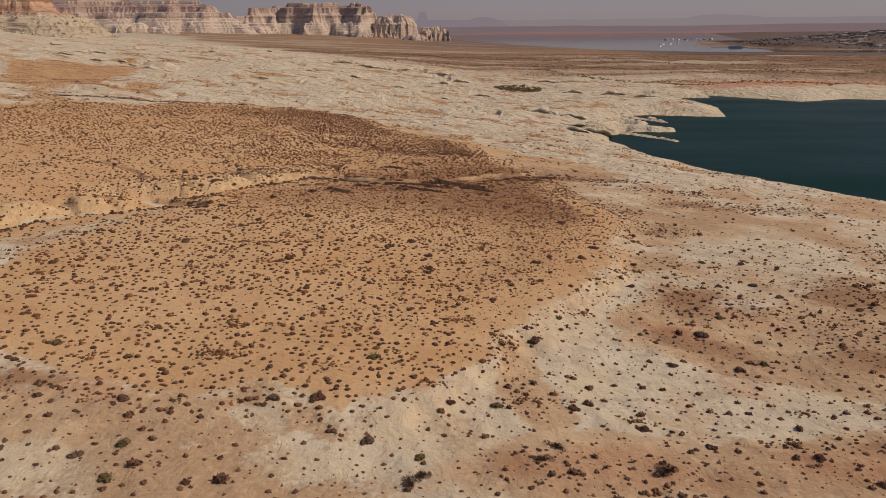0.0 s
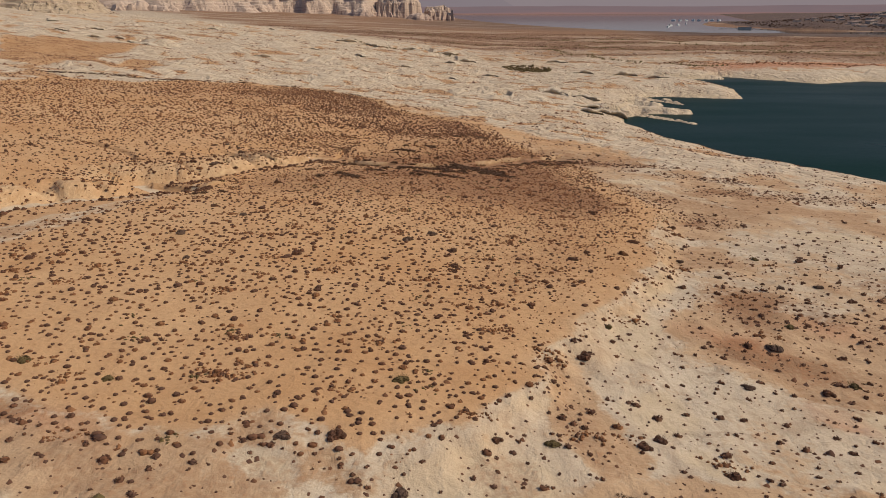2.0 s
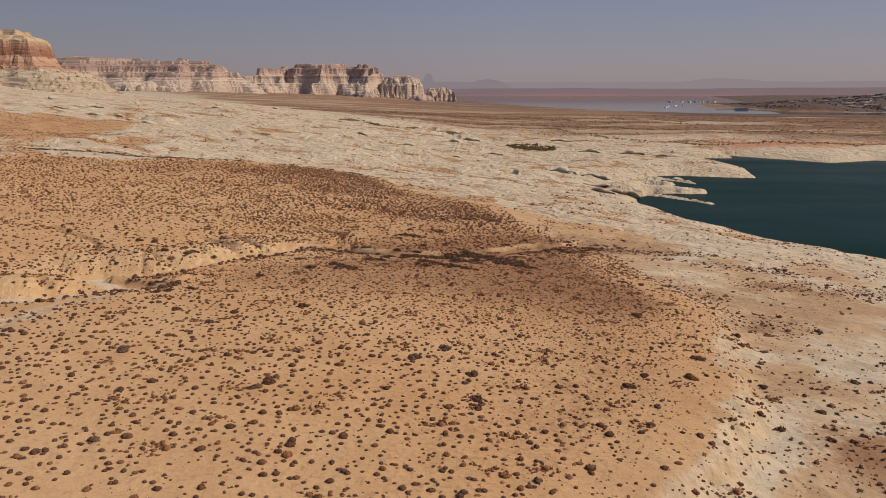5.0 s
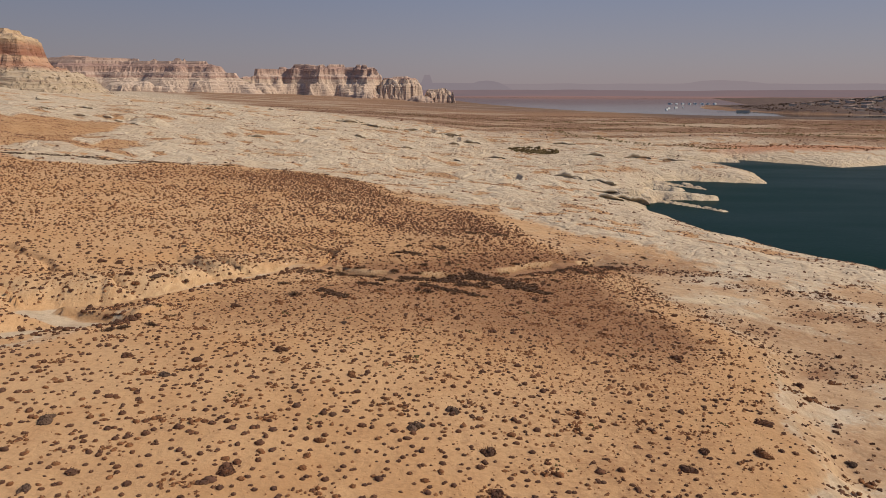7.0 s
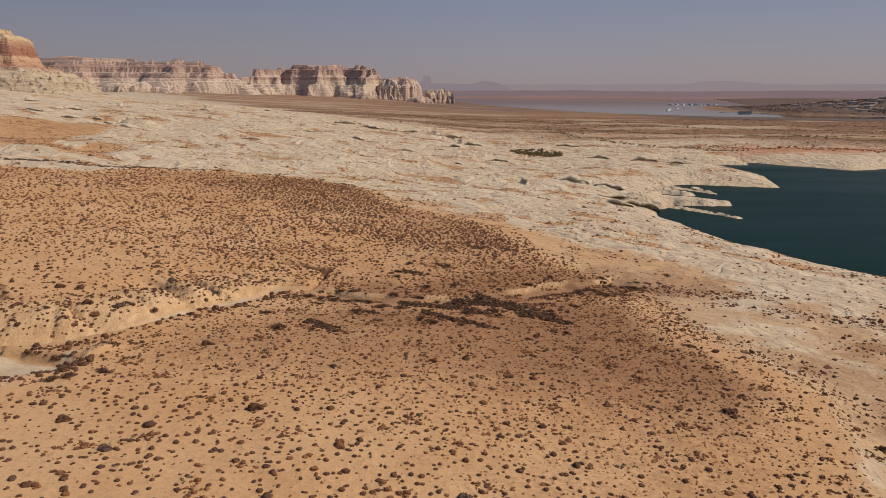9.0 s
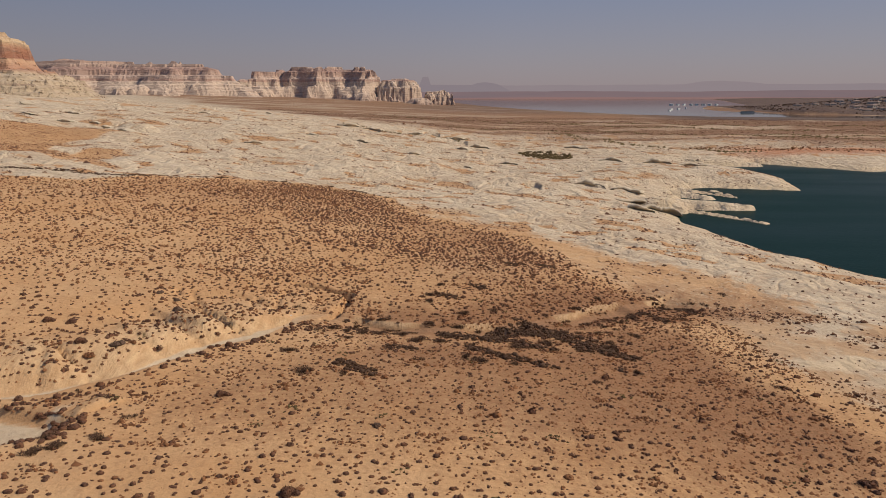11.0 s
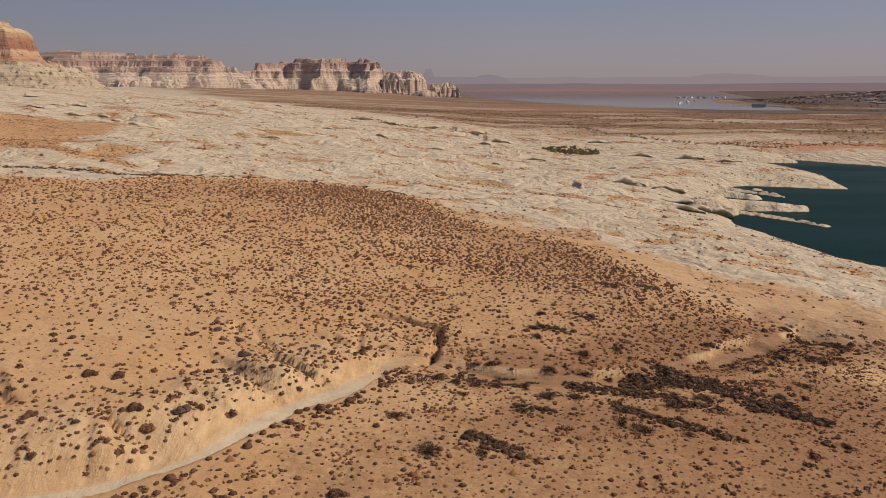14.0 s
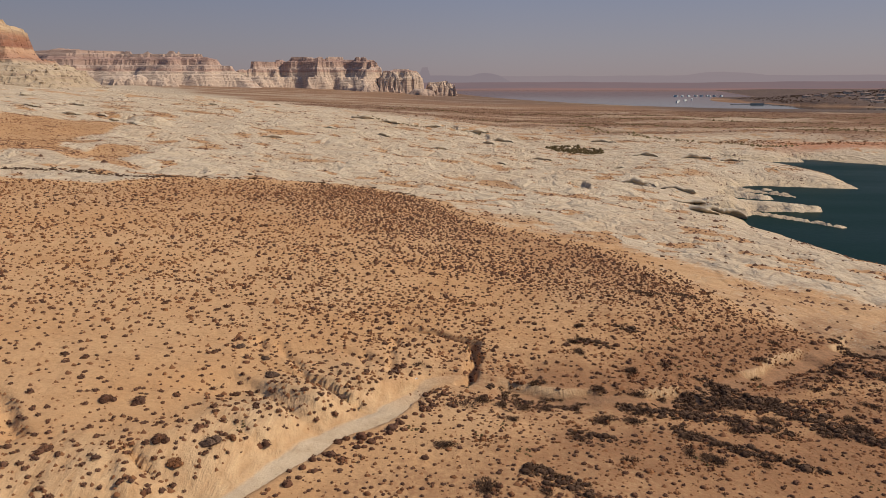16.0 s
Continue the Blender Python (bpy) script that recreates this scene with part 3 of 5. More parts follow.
    red = np.where((y > 1350) & (lake2 < 0), -0.1 - 0.8 * np.maximum(step(250, 500, x), 0.5 * step(1500, 1900, y) * step(-300, -50, x)), red)
    in_bed = (1 - step(half - 0.2, half + 0.25, wash)) * in_wash * step(0.2, 0.5, strong + 0.3)
    wear = np.stack([np.clip(np.maximum(eroded * 0.95, 0.7 * cut_face), 0, 1), np.clip(in_bed * (0.3 + 0.7 * strong), 0, 1), step(150, 210, y), near_bare], -1)
    return z, np.stack([sand, scrub, bleach, red], -1), wear


def grid_lines(first, last, gap):
    """Grid lines from first to last, as far apart as gap(at) says."""
    at, lines = first, []
    while at < last:
        lines.append(at)
        at += gap(at)
    return np.array(lines + [last])


def mesh_of(name, co, faces, material, smooth=False):
    """A mesh from arrays of places and of faces that all have the same number of corners."""
    k = faces.shape[1]
    me = bpy.data.meshes.new(name)
    me.vertices.add(len(co))
    me.vertices.foreach_set("co", np.ascontiguousarray(co, np.float32).ravel())
    me.loops.add(faces.size)
    me.loops.foreach_set("vertex_index", np.ascontiguousarray(faces, np.int32).ravel())
    me.polygons.add(len(faces))
    me.polygons.foreach_set("loop_start", np.arange(0, faces.size, k, dtype=np.int32))
    me.polygons.foreach_set("use_smooth", np.full(len(faces), smooth))
    me.update(calc_edges=True)
    me.materials.append(material)
    return me


def sheet(name, xs, ys, zs, material, cover=None, wear=None):
    nx, ny = len(xs), len(ys)
    gx, gy = np.meshgrid(xs, ys)
    co = np.stack([gx, gy, zs], -1).reshape(-1, 3)
    i = (np.arange(ny - 1)[:, None] * nx + np.arange(nx - 1)[None]).reshape(-1)
    quads = np.stack([i, i + 1, i + nx + 1, i + nx], -1)
    me = mesh_of(name, co, quads, material, True)
    for key, values in (("cover", cover), ("wear", wear)):
        if values is not None:
            a = me.attributes.new(key, "FLOAT_COLOR", "POINT")
            a.data.foreach_set("color", values.reshape(-1).astype(np.float32))
    return new(name, me)


def height_at(x, y):
    z, _, _ = land(np.atleast_1d(np.asarray(x, float)), np.atleast_1d(np.asarray(y, float)))
    return z


xs = grid_lines(-4700, 4700, lambda v: 0.45 + max(0.0, -84 - v) * 0.024 if v < 10 else 0.6 + max(0.0, v - 48) * 0.0125)
ys = grid_lines(-2500, 5200, lambda v: 0.6 + max(0.0, 44 - v) * 0.12 if v < 142 else 0.42 + min(max(0.0, v - 206) * 0.0108, 60.0))
gx, gy = np.meshgrid(xs, ys)
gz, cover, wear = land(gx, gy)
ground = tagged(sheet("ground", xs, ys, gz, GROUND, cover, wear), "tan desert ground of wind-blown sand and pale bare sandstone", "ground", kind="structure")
lake = tagged(sheet("water", np.linspace(60, 1000, 60), np.linspace(130, 720, 40), np.full((40, 60), LAKE_LEVEL), WATER),
              "dark teal lake water, nearly calm, in a sandstone bay", "lake", kind="structure")
lake_far = tagged(sheet("water", np.linspace(-400, 4500, 60), np.linspace(900, 4700, 40), np.full((40, 60), LAKE_LEVEL), FAR_WATER),
                  "grey-blue lake channel lying in the hazy distance", "lake", kind="structure")


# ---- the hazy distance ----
def painted_haze_material(name, a, b):
    """Far land with its haze painted in: a plain glow a little darker than the sky."""
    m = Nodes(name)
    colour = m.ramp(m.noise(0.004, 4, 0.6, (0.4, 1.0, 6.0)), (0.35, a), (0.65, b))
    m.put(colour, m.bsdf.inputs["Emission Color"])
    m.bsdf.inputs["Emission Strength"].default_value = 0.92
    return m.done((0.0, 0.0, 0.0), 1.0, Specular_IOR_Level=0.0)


def skyline(name, y, tops, foot, material, label, seed, ragged):
    """A far ridge as a thick wall of land; tops: (x, height) along it."""
    xs = np.arange(tops[0][0], tops[-1][0], 18.0)
    h = np.interp(xs, [t[0] for t in tops], [t[1] for t in tops]) + ragged * (rough_noise(xs, 0 * xs, 160, 4, seed) - 0.5)
    rows = [np.stack([xs, 0 * xs + y + dy, z], -1) for dy, z in ((0, 0 * xs + foot), (20, h), (60, h), (80, 0 * xs + foot))]
    co, n = np.concatenate(rows), len(xs)
    i = np.arange(n - 1)
    faces = np.concatenate([np.stack([i + r * n, i + 1 + r * n, i + 1 + (r + 1) * n, i + (r + 1) * n], -1) for r in range(3)])
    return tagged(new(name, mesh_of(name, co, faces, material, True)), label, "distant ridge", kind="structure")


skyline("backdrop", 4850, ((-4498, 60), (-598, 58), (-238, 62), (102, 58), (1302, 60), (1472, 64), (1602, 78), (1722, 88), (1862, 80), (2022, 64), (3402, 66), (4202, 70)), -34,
        painted_haze_material("far_haze", (0.305, 0.253, 0.268), (0.295, 0.245, 0.262)), "pale mauve tableland fading into painted haze", 301, 10)
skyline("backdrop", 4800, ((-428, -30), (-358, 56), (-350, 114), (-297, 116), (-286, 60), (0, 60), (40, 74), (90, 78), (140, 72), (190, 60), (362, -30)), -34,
        painted_haze_material("far_butte_haze", (0.278, 0.233, 0.252), (0.270, 0.226, 0.248)), "faint blue-grey buttes in painted haze", 305, 6)
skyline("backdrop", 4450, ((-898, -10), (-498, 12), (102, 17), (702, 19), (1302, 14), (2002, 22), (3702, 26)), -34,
        painted_haze_material("far_red_haze", (0.245, 0.172, 0.180), (0.215, 0.162, 0.176)), "long dull red far shore under painted haze", 309, 5)
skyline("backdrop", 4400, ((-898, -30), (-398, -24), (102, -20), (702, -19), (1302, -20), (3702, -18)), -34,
        painted_haze_material("far_shore_haze", (0.300, 0.178, 0.165), (0.262, 0.168, 0.165)), "thin salmon-red beach of the far shore in painted haze", 313, 3)


# ---- mesas and bluffs ----
def outcrop(name, loop, cell, foot, profile, material, label, seed, warp=40.0, jag=14.0, flute=9.0, uneven=0.16, bulge=90.0, talus=0.24):
    """A table of rock: its height follows a stepped profile by the distance in from a rough outline.
    profile: (metres in from the outline, height above the foot). Its talus, cliffs and cap are parts."""
    px, py = [p[0] for p in loop], [p[1] for p in loop]
    reach = 75
    xs = np.arange(min(px) - reach, max(px) + reach, cell)
    ys = np.arange(min(py) - reach, max(py) + reach, cell)
    x, y = np.meshgrid(xs, ys)
    d = inside(x + warp * (rough_noise(x, y, bulge, 3, seed) - 0.5), y + warp * (rough_noise(x, y, bulge, 3, seed + 7) - 0.5), loop)
    d = d + jag * (rough_noise(x, y, 34, 3, seed + 3) - 0.5) + flute * (np.abs(rough_noise(x, y, 16, 2, seed + 5) - 0.5) * 2 - 0.3)
    d = d + (8.0 * np.round(rough_noise(x, y, 11, 2, seed + 13) * 5) / 5 - 4.0 if name == "bluff" else 13.0 * np.round(rough_noise(x, y, 80, 2, seed + 13) * 4) / 4 - 6.5)
    ins, hs = [p[0] for p in profile], [p[1] for p in profile]
    top = hs[-1]
    h = np.interp(d, ins, hs)
    h = h + (rough_noise(x, y, 150, 3, seed + 9) - 0.5) * 1.5 * uneven * top * step(ins[1], ins[-1], d)
    h = h + 3.0 * (rough_noise(x, y, 14, 3, seed + 11) - 0.5)
    beds = top / 14
    h = h + 0.7 * beds * (step(0.35, 0.65, h / beds - np.floor(h / beds)) - (h / beds - np.floor(h / beds)))
    z = foot + np.where(d < ins[0], -8.0, h)
    nx, ny = len(xs), len(ys)
    co = np.stack([x, y, z], -1).reshape(-1, 3)
    i = (np.arange(ny - 1)[:, None] * nx + np.arange(nx - 1)[None]).reshape(-1)
    quads = np.stack([i, i + 1, i + nx + 1, i + nx], -1)
    mid = (z.reshape(-1) - foot)[quads].mean(1) / top
    quads, mid = quads[(z.reshape(-1)[quads] - foot).max(1) > -7], mid[(z.reshape(-1)[quads] - foot).max(1) > -7]
    thing = tagged(new(name), label, name)
    for part_name, ok in (("talus_slope", mid < talus), ("cliff", (mid >= talus) & (mid < (0.9 if name == "mesa" else 9))), ("caprock", mid >= (0.9 if name == "mesa" else 9))):
        used, faces = np.unique(quads[ok], return_inverse=True)
        if len(used):
            new(part_name, mesh_of(part_name, co[used], faces.reshape(-1, 4), material)).parent = thing
        if part_name == "talus_slope":
            slope = co[used]
    return thing, slope


outcrop("mesa", ((-2150, 2330), (-1800, 2230), (-1520, 2190), (-1350, 2120), (-1180, 2200), (-1030, 2140), (-900, 2210), (-745, 2260), (-690, 2330), (-780, 2480), (-1300, 2620), (-2100, 2650)),
        5.0, 0.0, ((0, 0), (26, 10), (62, 44), (92, 62), (96, 74), (122, 80), (126, 98), (150, 102), (153, 112), (186, 116), (190, 126), (300, 134)),
        MESA, "long layered sandstone mesa with pale lower slopes", 101, 170, 12, 3, 0.05, 130)
outcrop("mesa", ((-870, 2540), (-745, 2480), (-680, 2550), (-600, 2470), (-520, 2570), (-430, 2490), (-350, 2580), (-310, 2540), (-280, 2720), (-560, 2800), (-860, 2700)),
        4.5, -14.0, ((0, 0), (22, 20), (46, 50), (60, 62), (64, 84), (78, 90), (81, 110), (108, 114), (111, 124), (160, 128)),
        MESA, "blocky sandstone mesa with dark shaded alcoves", 131, 170, 26, 4, 0.28, 95)
outcrop("mesa", ((-960, 2540), (-860, 2500), (-790, 2540), (-730, 2520), (-720, 2680), (-900, 2700)),
        4.5, -12.0, ((0, 0), (24, 16), (50, 46), (60, 54), (64, 72), (100, 80)), MESA, "low sandstone shoulder of a larger mesa", 141, 90, 20, 6, 0.3, 80)
outcrop("butte", ((-370, 2560), (-310, 2530), (-250, 2560), (-200, 2590), (-205, 2690), (-300, 2730), (-390, 2690)),
        4.0, -15.0, ((0, 0), (10, 14), (16, 50), (28, 62), (38, 82), (70, 92)),
        MESA, "fluted sandstone butte at the end of a mesa", 151, 60, 26, 18, 0.5, 60)
outcrop("butte", ((-200, 2640), (-160, 2625), (-120, 2650), (-80, 2660), (-90, 2700), (-150, 2710), (-200, 2690)),
        3.5, -18.0, ((0, 0), (6, 6), (12, 26), (24, 48)), MESA, "row of low jagged sandstone pinnacles", 171, 40, 30, 26, 0.5, 40)
for loop, foot, top, seed in ((((-430, 2440), (-380, 2420), (-340, 2450), (-370, 2500), (-420, 2490)), -16.0, 34, 177), (((-235, 2420), (-185, 2400), (-145, 2430), (-175, 2470), (-225, 2465)), -18.0, 22, 179),
                              (((-1110, 2040), (-1030, 2010), (-950, 2050), (-960, 2110), (-1090, 2110)), 4.0, 38, 181), (((-960, 2050), (-900, 2040), (-860, 2080), (-900, 2130), (-950, 2110)), 2.0, 30, 183),
                              (((-1280, 2060), (-1200, 2030), (-1140, 2070), (-1170, 2120), (-1260, 2120)), 4.0, 44, 185)):
    outcrop("knob", loop, 3.5, foot, ((0, 0), (9, top * 0.5), (18, top * 0.82), (34, top)), MESA, "pale domed sandstone knob at the foot of a mesa", seed, 30, 18, 12, 0.4)
bluff, slope = outcrop("bluff", ((-459, 736), (-510, 728), (-600, 716), (-700, 700), (-800, 690), (-820, 960), (-640, 960), (-540, 890), (-478, 810)),
                       2.0, 23.0, ((-66, -3), (-50, 4), (-36, 17), (-3, 27), (0, 29), (4, 37), (7, 41), (8, 54), (11, 57), (26, 60), (28, 66), (60, 69), (64, 73), (140, 77)),
                       BLUFF, "red-banded sandstone bluff above a pale rubble slope", 191, 12, 8, 4, 0.03, 40, 0.41)


def boulder(rng, ring=5):
    """An angular block of fallen rock, one unit wide."""
    co = []
    for r, up in ((0.5, -0.2), (0.52, 0.22), (0.34, 0.5)):
        for i in range(ring):
            a, q = (i + rng.uniform(-0.3, 0.3)) / ring * 2 * np.pi, r * rng.uniform(0.75, 1.2)
            co.append((math.cos(a) * q, math.sin(a) * q * 0.8, up * rng.uniform(0.8, 1.25)))
    co.append((0, 0, 0.55))
    tri = []
    for b in range(2):
        for i in range(ring):
            p, q = b * ring + i, b * ring + (i + 1) % ring
            tri += [(p, q, q + ring), (p, q + ring, p + ring)]
    tri += [(2 * ring + i, 2 * ring + (i + 1) % ring, 3 * ring) for i in range(ring)]
    return np.array(co), np.array(tri)


rubble_rng = np.random.default_rng(17)
slope = slope[(slope[:, 0] > -580) & (slope[:, 1] < 860)]
picks = slope[rubble_rng.integers(0, len(slope), 900)]
cos, tris = [], []
for k, at in enumerate(picks):
    co, tri = boulder(rubble_rng)
    t, s = rubble_rng.uniform(0, 2 * np.pi), rubble_rng.lognormal(0.5, 0.45)
    co = np.stack([co[:, 0] * math.cos(t) - co[:, 1] * math.sin(t), co[:, 0] * math.sin(t) + co[:, 1] * math.cos(t), co[:, 2] * 0.8], -1) * s + at
    cos.append(co)
    tris.append(tri + k * len(co))
tagged(new("rubble", mesh_of("rubble", np.concatenate(cos), np.concatenate(tris), BLUFF)), "pale fallen sandstone blocks below a cliff", "rubble", kind="stuff")

# ---- shrubs ----
rng = np.random.default_rng(7)


def cushion(flat, leaves, leaf, rng, ring=7, lobes=2):
    """A low, fuzzy dry shrub one unit wide: uneven domes wrapped in small tilted leaf triangles."""
    co, tri = [], []
    for lobe in range(lobes):
        t = rng.uniform(0, 2 * np.pi)
        off = np.array([math.cos(t), math.sin(t), 0]) * (0.19 if lobes > 1 else 0.0)
        size = rng.uniform(0.55, 0.82) if lobes > 1 else 0.88
        core = 1.0
        rings = ((0.38, -0.06), (0.42, 0.32), (0.27, 0.78)) if ring > 5 else ((0.40, -0.06), (0.33, 0.6))
        k, turn = len(co), rng.uniform(0, 6)
        for r, up in rings:
            for i in range(ring):
                a, q = (i + rng.uniform(-0.25, 0.25)) / ring * 2 * np.pi + turn, r * core * size * rng.uniform(0.8, 1.15)
                co.append(off + np.array([math.cos(a) * q, math.sin(a) * q, flat * core * size * up * rng.uniform(0.8, 1.2)]))
        co.append(off + np.array([rng.uniform(-0.06, 0.06), rng.uniform(-0.06, 0.06), flat * core * size * rng.uniform(0.9, 1.05)]))
        for b in range(len(rings) - 1):
            for i in range(ring):
                p, q = k + b * ring + i, k + b * ring + (i + 1) % ring
                tri += [(p, q, q + ring), (p, q + ring, p + ring)]
        last = k + (len(rings) - 1) * ring
        tri += [(last + i, last + (i + 1) % ring, last + ring) for i in range(ring)]
        for _ in range(leaves // lobes):
            a, up = rng.uniform(0, 2 * np.pi), rng.uniform(0.0, 1.0)
            r = 0.40 * size * math.sqrt(1 - 0.9 * up * up) * rng.uniform(0.85, 1.06)
            c = off + np.array([math.cos(a) * r, math.sin(a) * r, flat * size * (0.08 + 0.9 * up) * rng.uniform(0.85, 1.05)])
            k, turn = len(co), rng.uniform(0, 2 * np.pi)
            u, v = rng.normal(0, 1, 3), rng.normal(0, 1, 3)
            u /= np.linalg.norm(u)
            v -= u * (u @ v)
            v /= np.linalg.norm(v)
            s = leaf * rng.uniform(0.6, 1.3)
            for i in range(3):
                w = turn + i * 2.094
                co.append(c + (u * math.cos(w) + v * math.sin(w)) * s)
            tri.append((k, k + 1, k + 2))
    co = np.array(co)
    co[:, 2] = np.maximum(co[:, 2], -0.06)
    return co, np.array(tri)


def wisp(count, flat, rng, thin=0.022):
    """A sparse bush of thin bare twigs, one unit wide."""
    co, tri = [], []
    for _ in range(count):
        t, r0 = rng.uniform(0, 2 * np.pi), 0.36 * math.sqrt(rng.uniform(0, 1))
        c = np.array([math.cos(t) * r0, math.sin(t) * r0, rng.uniform(0, 0.25) * flat])
        way = np.array([math.cos(t), math.sin(t), 0]) * rng.uniform(0.1, 0.9) + rng.normal(0, 0.3, 3)
        way[2] = abs(way[2]) + rng.uniform(0.25, 1.0)
        tip = c + way / np.linalg.norm(way) * rng.uniform(0.18, 0.42) * np.array([1, 1, flat * 2])
        q = np.array([math.cos(t + 1.4), math.sin(t + 1.4), rng.uniform(-0.5, 0.5)]) * thin * rng.uniform(0.5, 2.0)
        k = len(co)
        co += [c - q, c + q, tip]
        tri.append((k, k + 1, k + 2))
    return np.array(co), np.array(tri)


def tangle(clumps, count, flat, rng, thin):
    """A bare bush of several broom-like clumps grown together, one unit wide."""
    cos, tris, start = [], [], 0
    for k in range(clumps):
        co, tri = wisp(count, flat * rng.uniform(0.7, 1.2), rng, thin * 2.2)
        t, r = rng.uniform(0, 2 * np.pi), 0.34 * math.sqrt(rng.uniform(0, 1)) if k else 0.0
        co = co * rng.uniform(0.3, 0.55) * (1, 1, 1.7) + np.array([math.cos(t) * r * 1.25, math.sin(t) * r * 0.7, 0])
        cos.append(co)
        tris.append(tri + start)
        start += len(co)
    return np.concatenate(cos), np.concatenate(tris)


def field(name, places, sizes, forms, material, label, squash=1.0, sink=0.02):
    """A great many small plants as one mesh, each a turned copy of one of a few forms."""
    pick = rng.integers(0, len(forms), len(places))
    z = height_at(places[:, 0], places[:, 1])
    turn = rng.uniform(0, 2 * np.pi, len(places))
    cos, faces, start = [], [], 0
    for f, (co, tri) in enumerate(forms):
        me = np.flatnonzero(pick == f)
        n = len(me)
        c, s = np.cos(turn[me])[:, None], np.sin(turn[me])[:, None]
        size = sizes[me][:, None]
        wide = rng.uniform(0.85, 1.35, (n, 1))
        out = np.empty((n, len(co), 3), np.float32)
        out[:, :, 0] = (co[:, 0] * c - co[:, 1] * s) * size * wide + places[me][:, :1]
        out[:, :, 1] = (co[:, 0] * s + co[:, 1] * c) * size + places[me][:, 1:2]
        out[:, :, 2] = co[:, 2] * size * squash * rng.uniform(0.8, 1.2, (n, 1)) + z[me][:, None] - sink
        cos.append(out.reshape(-1, 3))
        faces.append((tri[None] + (np.arange(n) * len(co))[:, None, None]).reshape(-1, 3) + start)
        start += n * len(co)
    return tagged(new(name, mesh_of(name, np.concatenate(cos), np.concatenate(faces), material, True)), label, "shrubs", kind="stuff")


def strewn(x0, x1, y0, y1, cell, keep, loose=0.85):
    """Evenly strewn places (one to a cell, shaken about), kept with the chance that keep(x, y) gives."""
    x, y = np.meshgrid(np.arange(x0, x1, cell), np.arange(y0, y1, cell))
    x = x.ravel() + rng.uniform(-loose, loose, x.size) * cell
    y = y.ravel() + rng.uniform(-loose, loose, y.size) * cell
    ok = rng.uniform(0, 1, x.size) < keep(x, y)
    return np.stack([x[ok], y[ok]], -1)


def near_hill(x, y):
    h1 = inside(x, y, NEAR_HILL)
    wash, way, side = along(x, y, WASH)
    return np.where(h1 > -1, 0.72 + 0.28 * step(-25, 15, x), 0.0) * (wash > 3.4) * (1 - 0.6 * step(-5, 10, x) * (1 - step(1, 13, h1)) * (y < 170))


def far_hill(x, y):
    h2 = inside(x, y, FAR_HILL)
    wash, way, side = along(x, y, WASH)
    open_sand = step(0.30, 0.5, rough_noise(x, y, 26, 3, 83))
    k = np.where((h2 > -1) & (inside(x, y, NEAR_HILL) < 1), 0.45 + 0.55 * open_sand, 0.0) * (wash > np.where(way > 115, 1.5, 2.9))
    return k * (1.3 - 0.3 * step(4, 20, wash)) * (0.35 + 0.65 * step(-1, 9, h2)) * (0.55 + 0.45 * step(-110, -50, x + 0.2 * (y - 200)))


def bare_slope(x, y):
    h1, h2 = inside(x, y, NEAR_HILL), inside(x, y, FAR_HILL)
    near = np.zeros(np.shape(x))
    for sx, sy, sa, sb, turn in SCRUB_SPOTS:
        c, n = math.cos(radians(turn)), math.sin(radians(turn))
        near = np.maximum(near, 1.2 - np.hypot(((x - sx) * c + (y - sy) * n) / sa, ((y - sy) * c - (x - sx) * n) / sb) * 0.8)
    return np.where((h1 < 0) & (h2 < 0) & (inside(x, y, BAY) < -8), np.maximum(0.42 * (1 - 0.75 * step(115, 150, y)), step(0.1, 0.7, near)) * (1 - 0.8 * step(215, 245, y)), 0.0)


def slickrock(x, y):
    h2 = np.maximum(inside(x, y, FAR_HILL), inside(x, y, NEAR_HILL))
    return np.where((h2 < 0) & (inside(x, y, BAY) < -4), 0.03 + 0.8 * np.maximum(step(0.625, 0.66, tuft_noise(x, y)), 0.8 * step(0.655, 0.69, dune_noise(x, y))), 0.0) * step(150, 200, y)


def left_sand(x, y):
    return np.where(np.maximum(inside(x, y, LEFT_SAND), inside(x, y, SMALL_SAND)) > -2, 0.9, 0.0)


def flats(x, y):
    return 0.85 * step(740, 1000, y + 0.35 * x + np.minimum(x + 100, 0)) * step(0.38, 0.52, rough_noise(x * 0.3, y, 60, 4, 68)) * (inside(x, y, CHANNEL) < -15)


def nub(rng):
    """A far-off tuft: an uneven five-sided mound, one unit wide."""
    a = (np.arange(5) + rng.uniform(-0.3, 0.3, 5)) / 5 * 2 * np.pi
    r = 0.45 * rng.uniform(0.75, 1.2, 5)
    co = np.concatenate([np.stack([np.cos(a) * r, np.sin(a) * r, np.full(5, -0.08)], -1), [(rng.uniform(-0.1, 0.1), rng.uniform(-0.1, 0.1), rng.uniform(0.34, 0.5))]])
    return co, np.array([(i, (i + 1) % 5, 5) for i in range(5)])


full = [cushion(rng.uniform(0.34, 0.48), 58, 0.075, rng, 6, 1 + (k % 3 == 2)) for k in range(16)]
plain = [cushion(rng.uniform(0.32, 0.45), 22, 0.11, rng, 4, 1 + (k % 3 == 2)) for k in range(12)]
speck = [cushion(rng.uniform(0.3, 0.44), 7, 0.15, rng, 4, 1) for _ in range(8)]
mound = [nub(rng) for _ in range(10)]

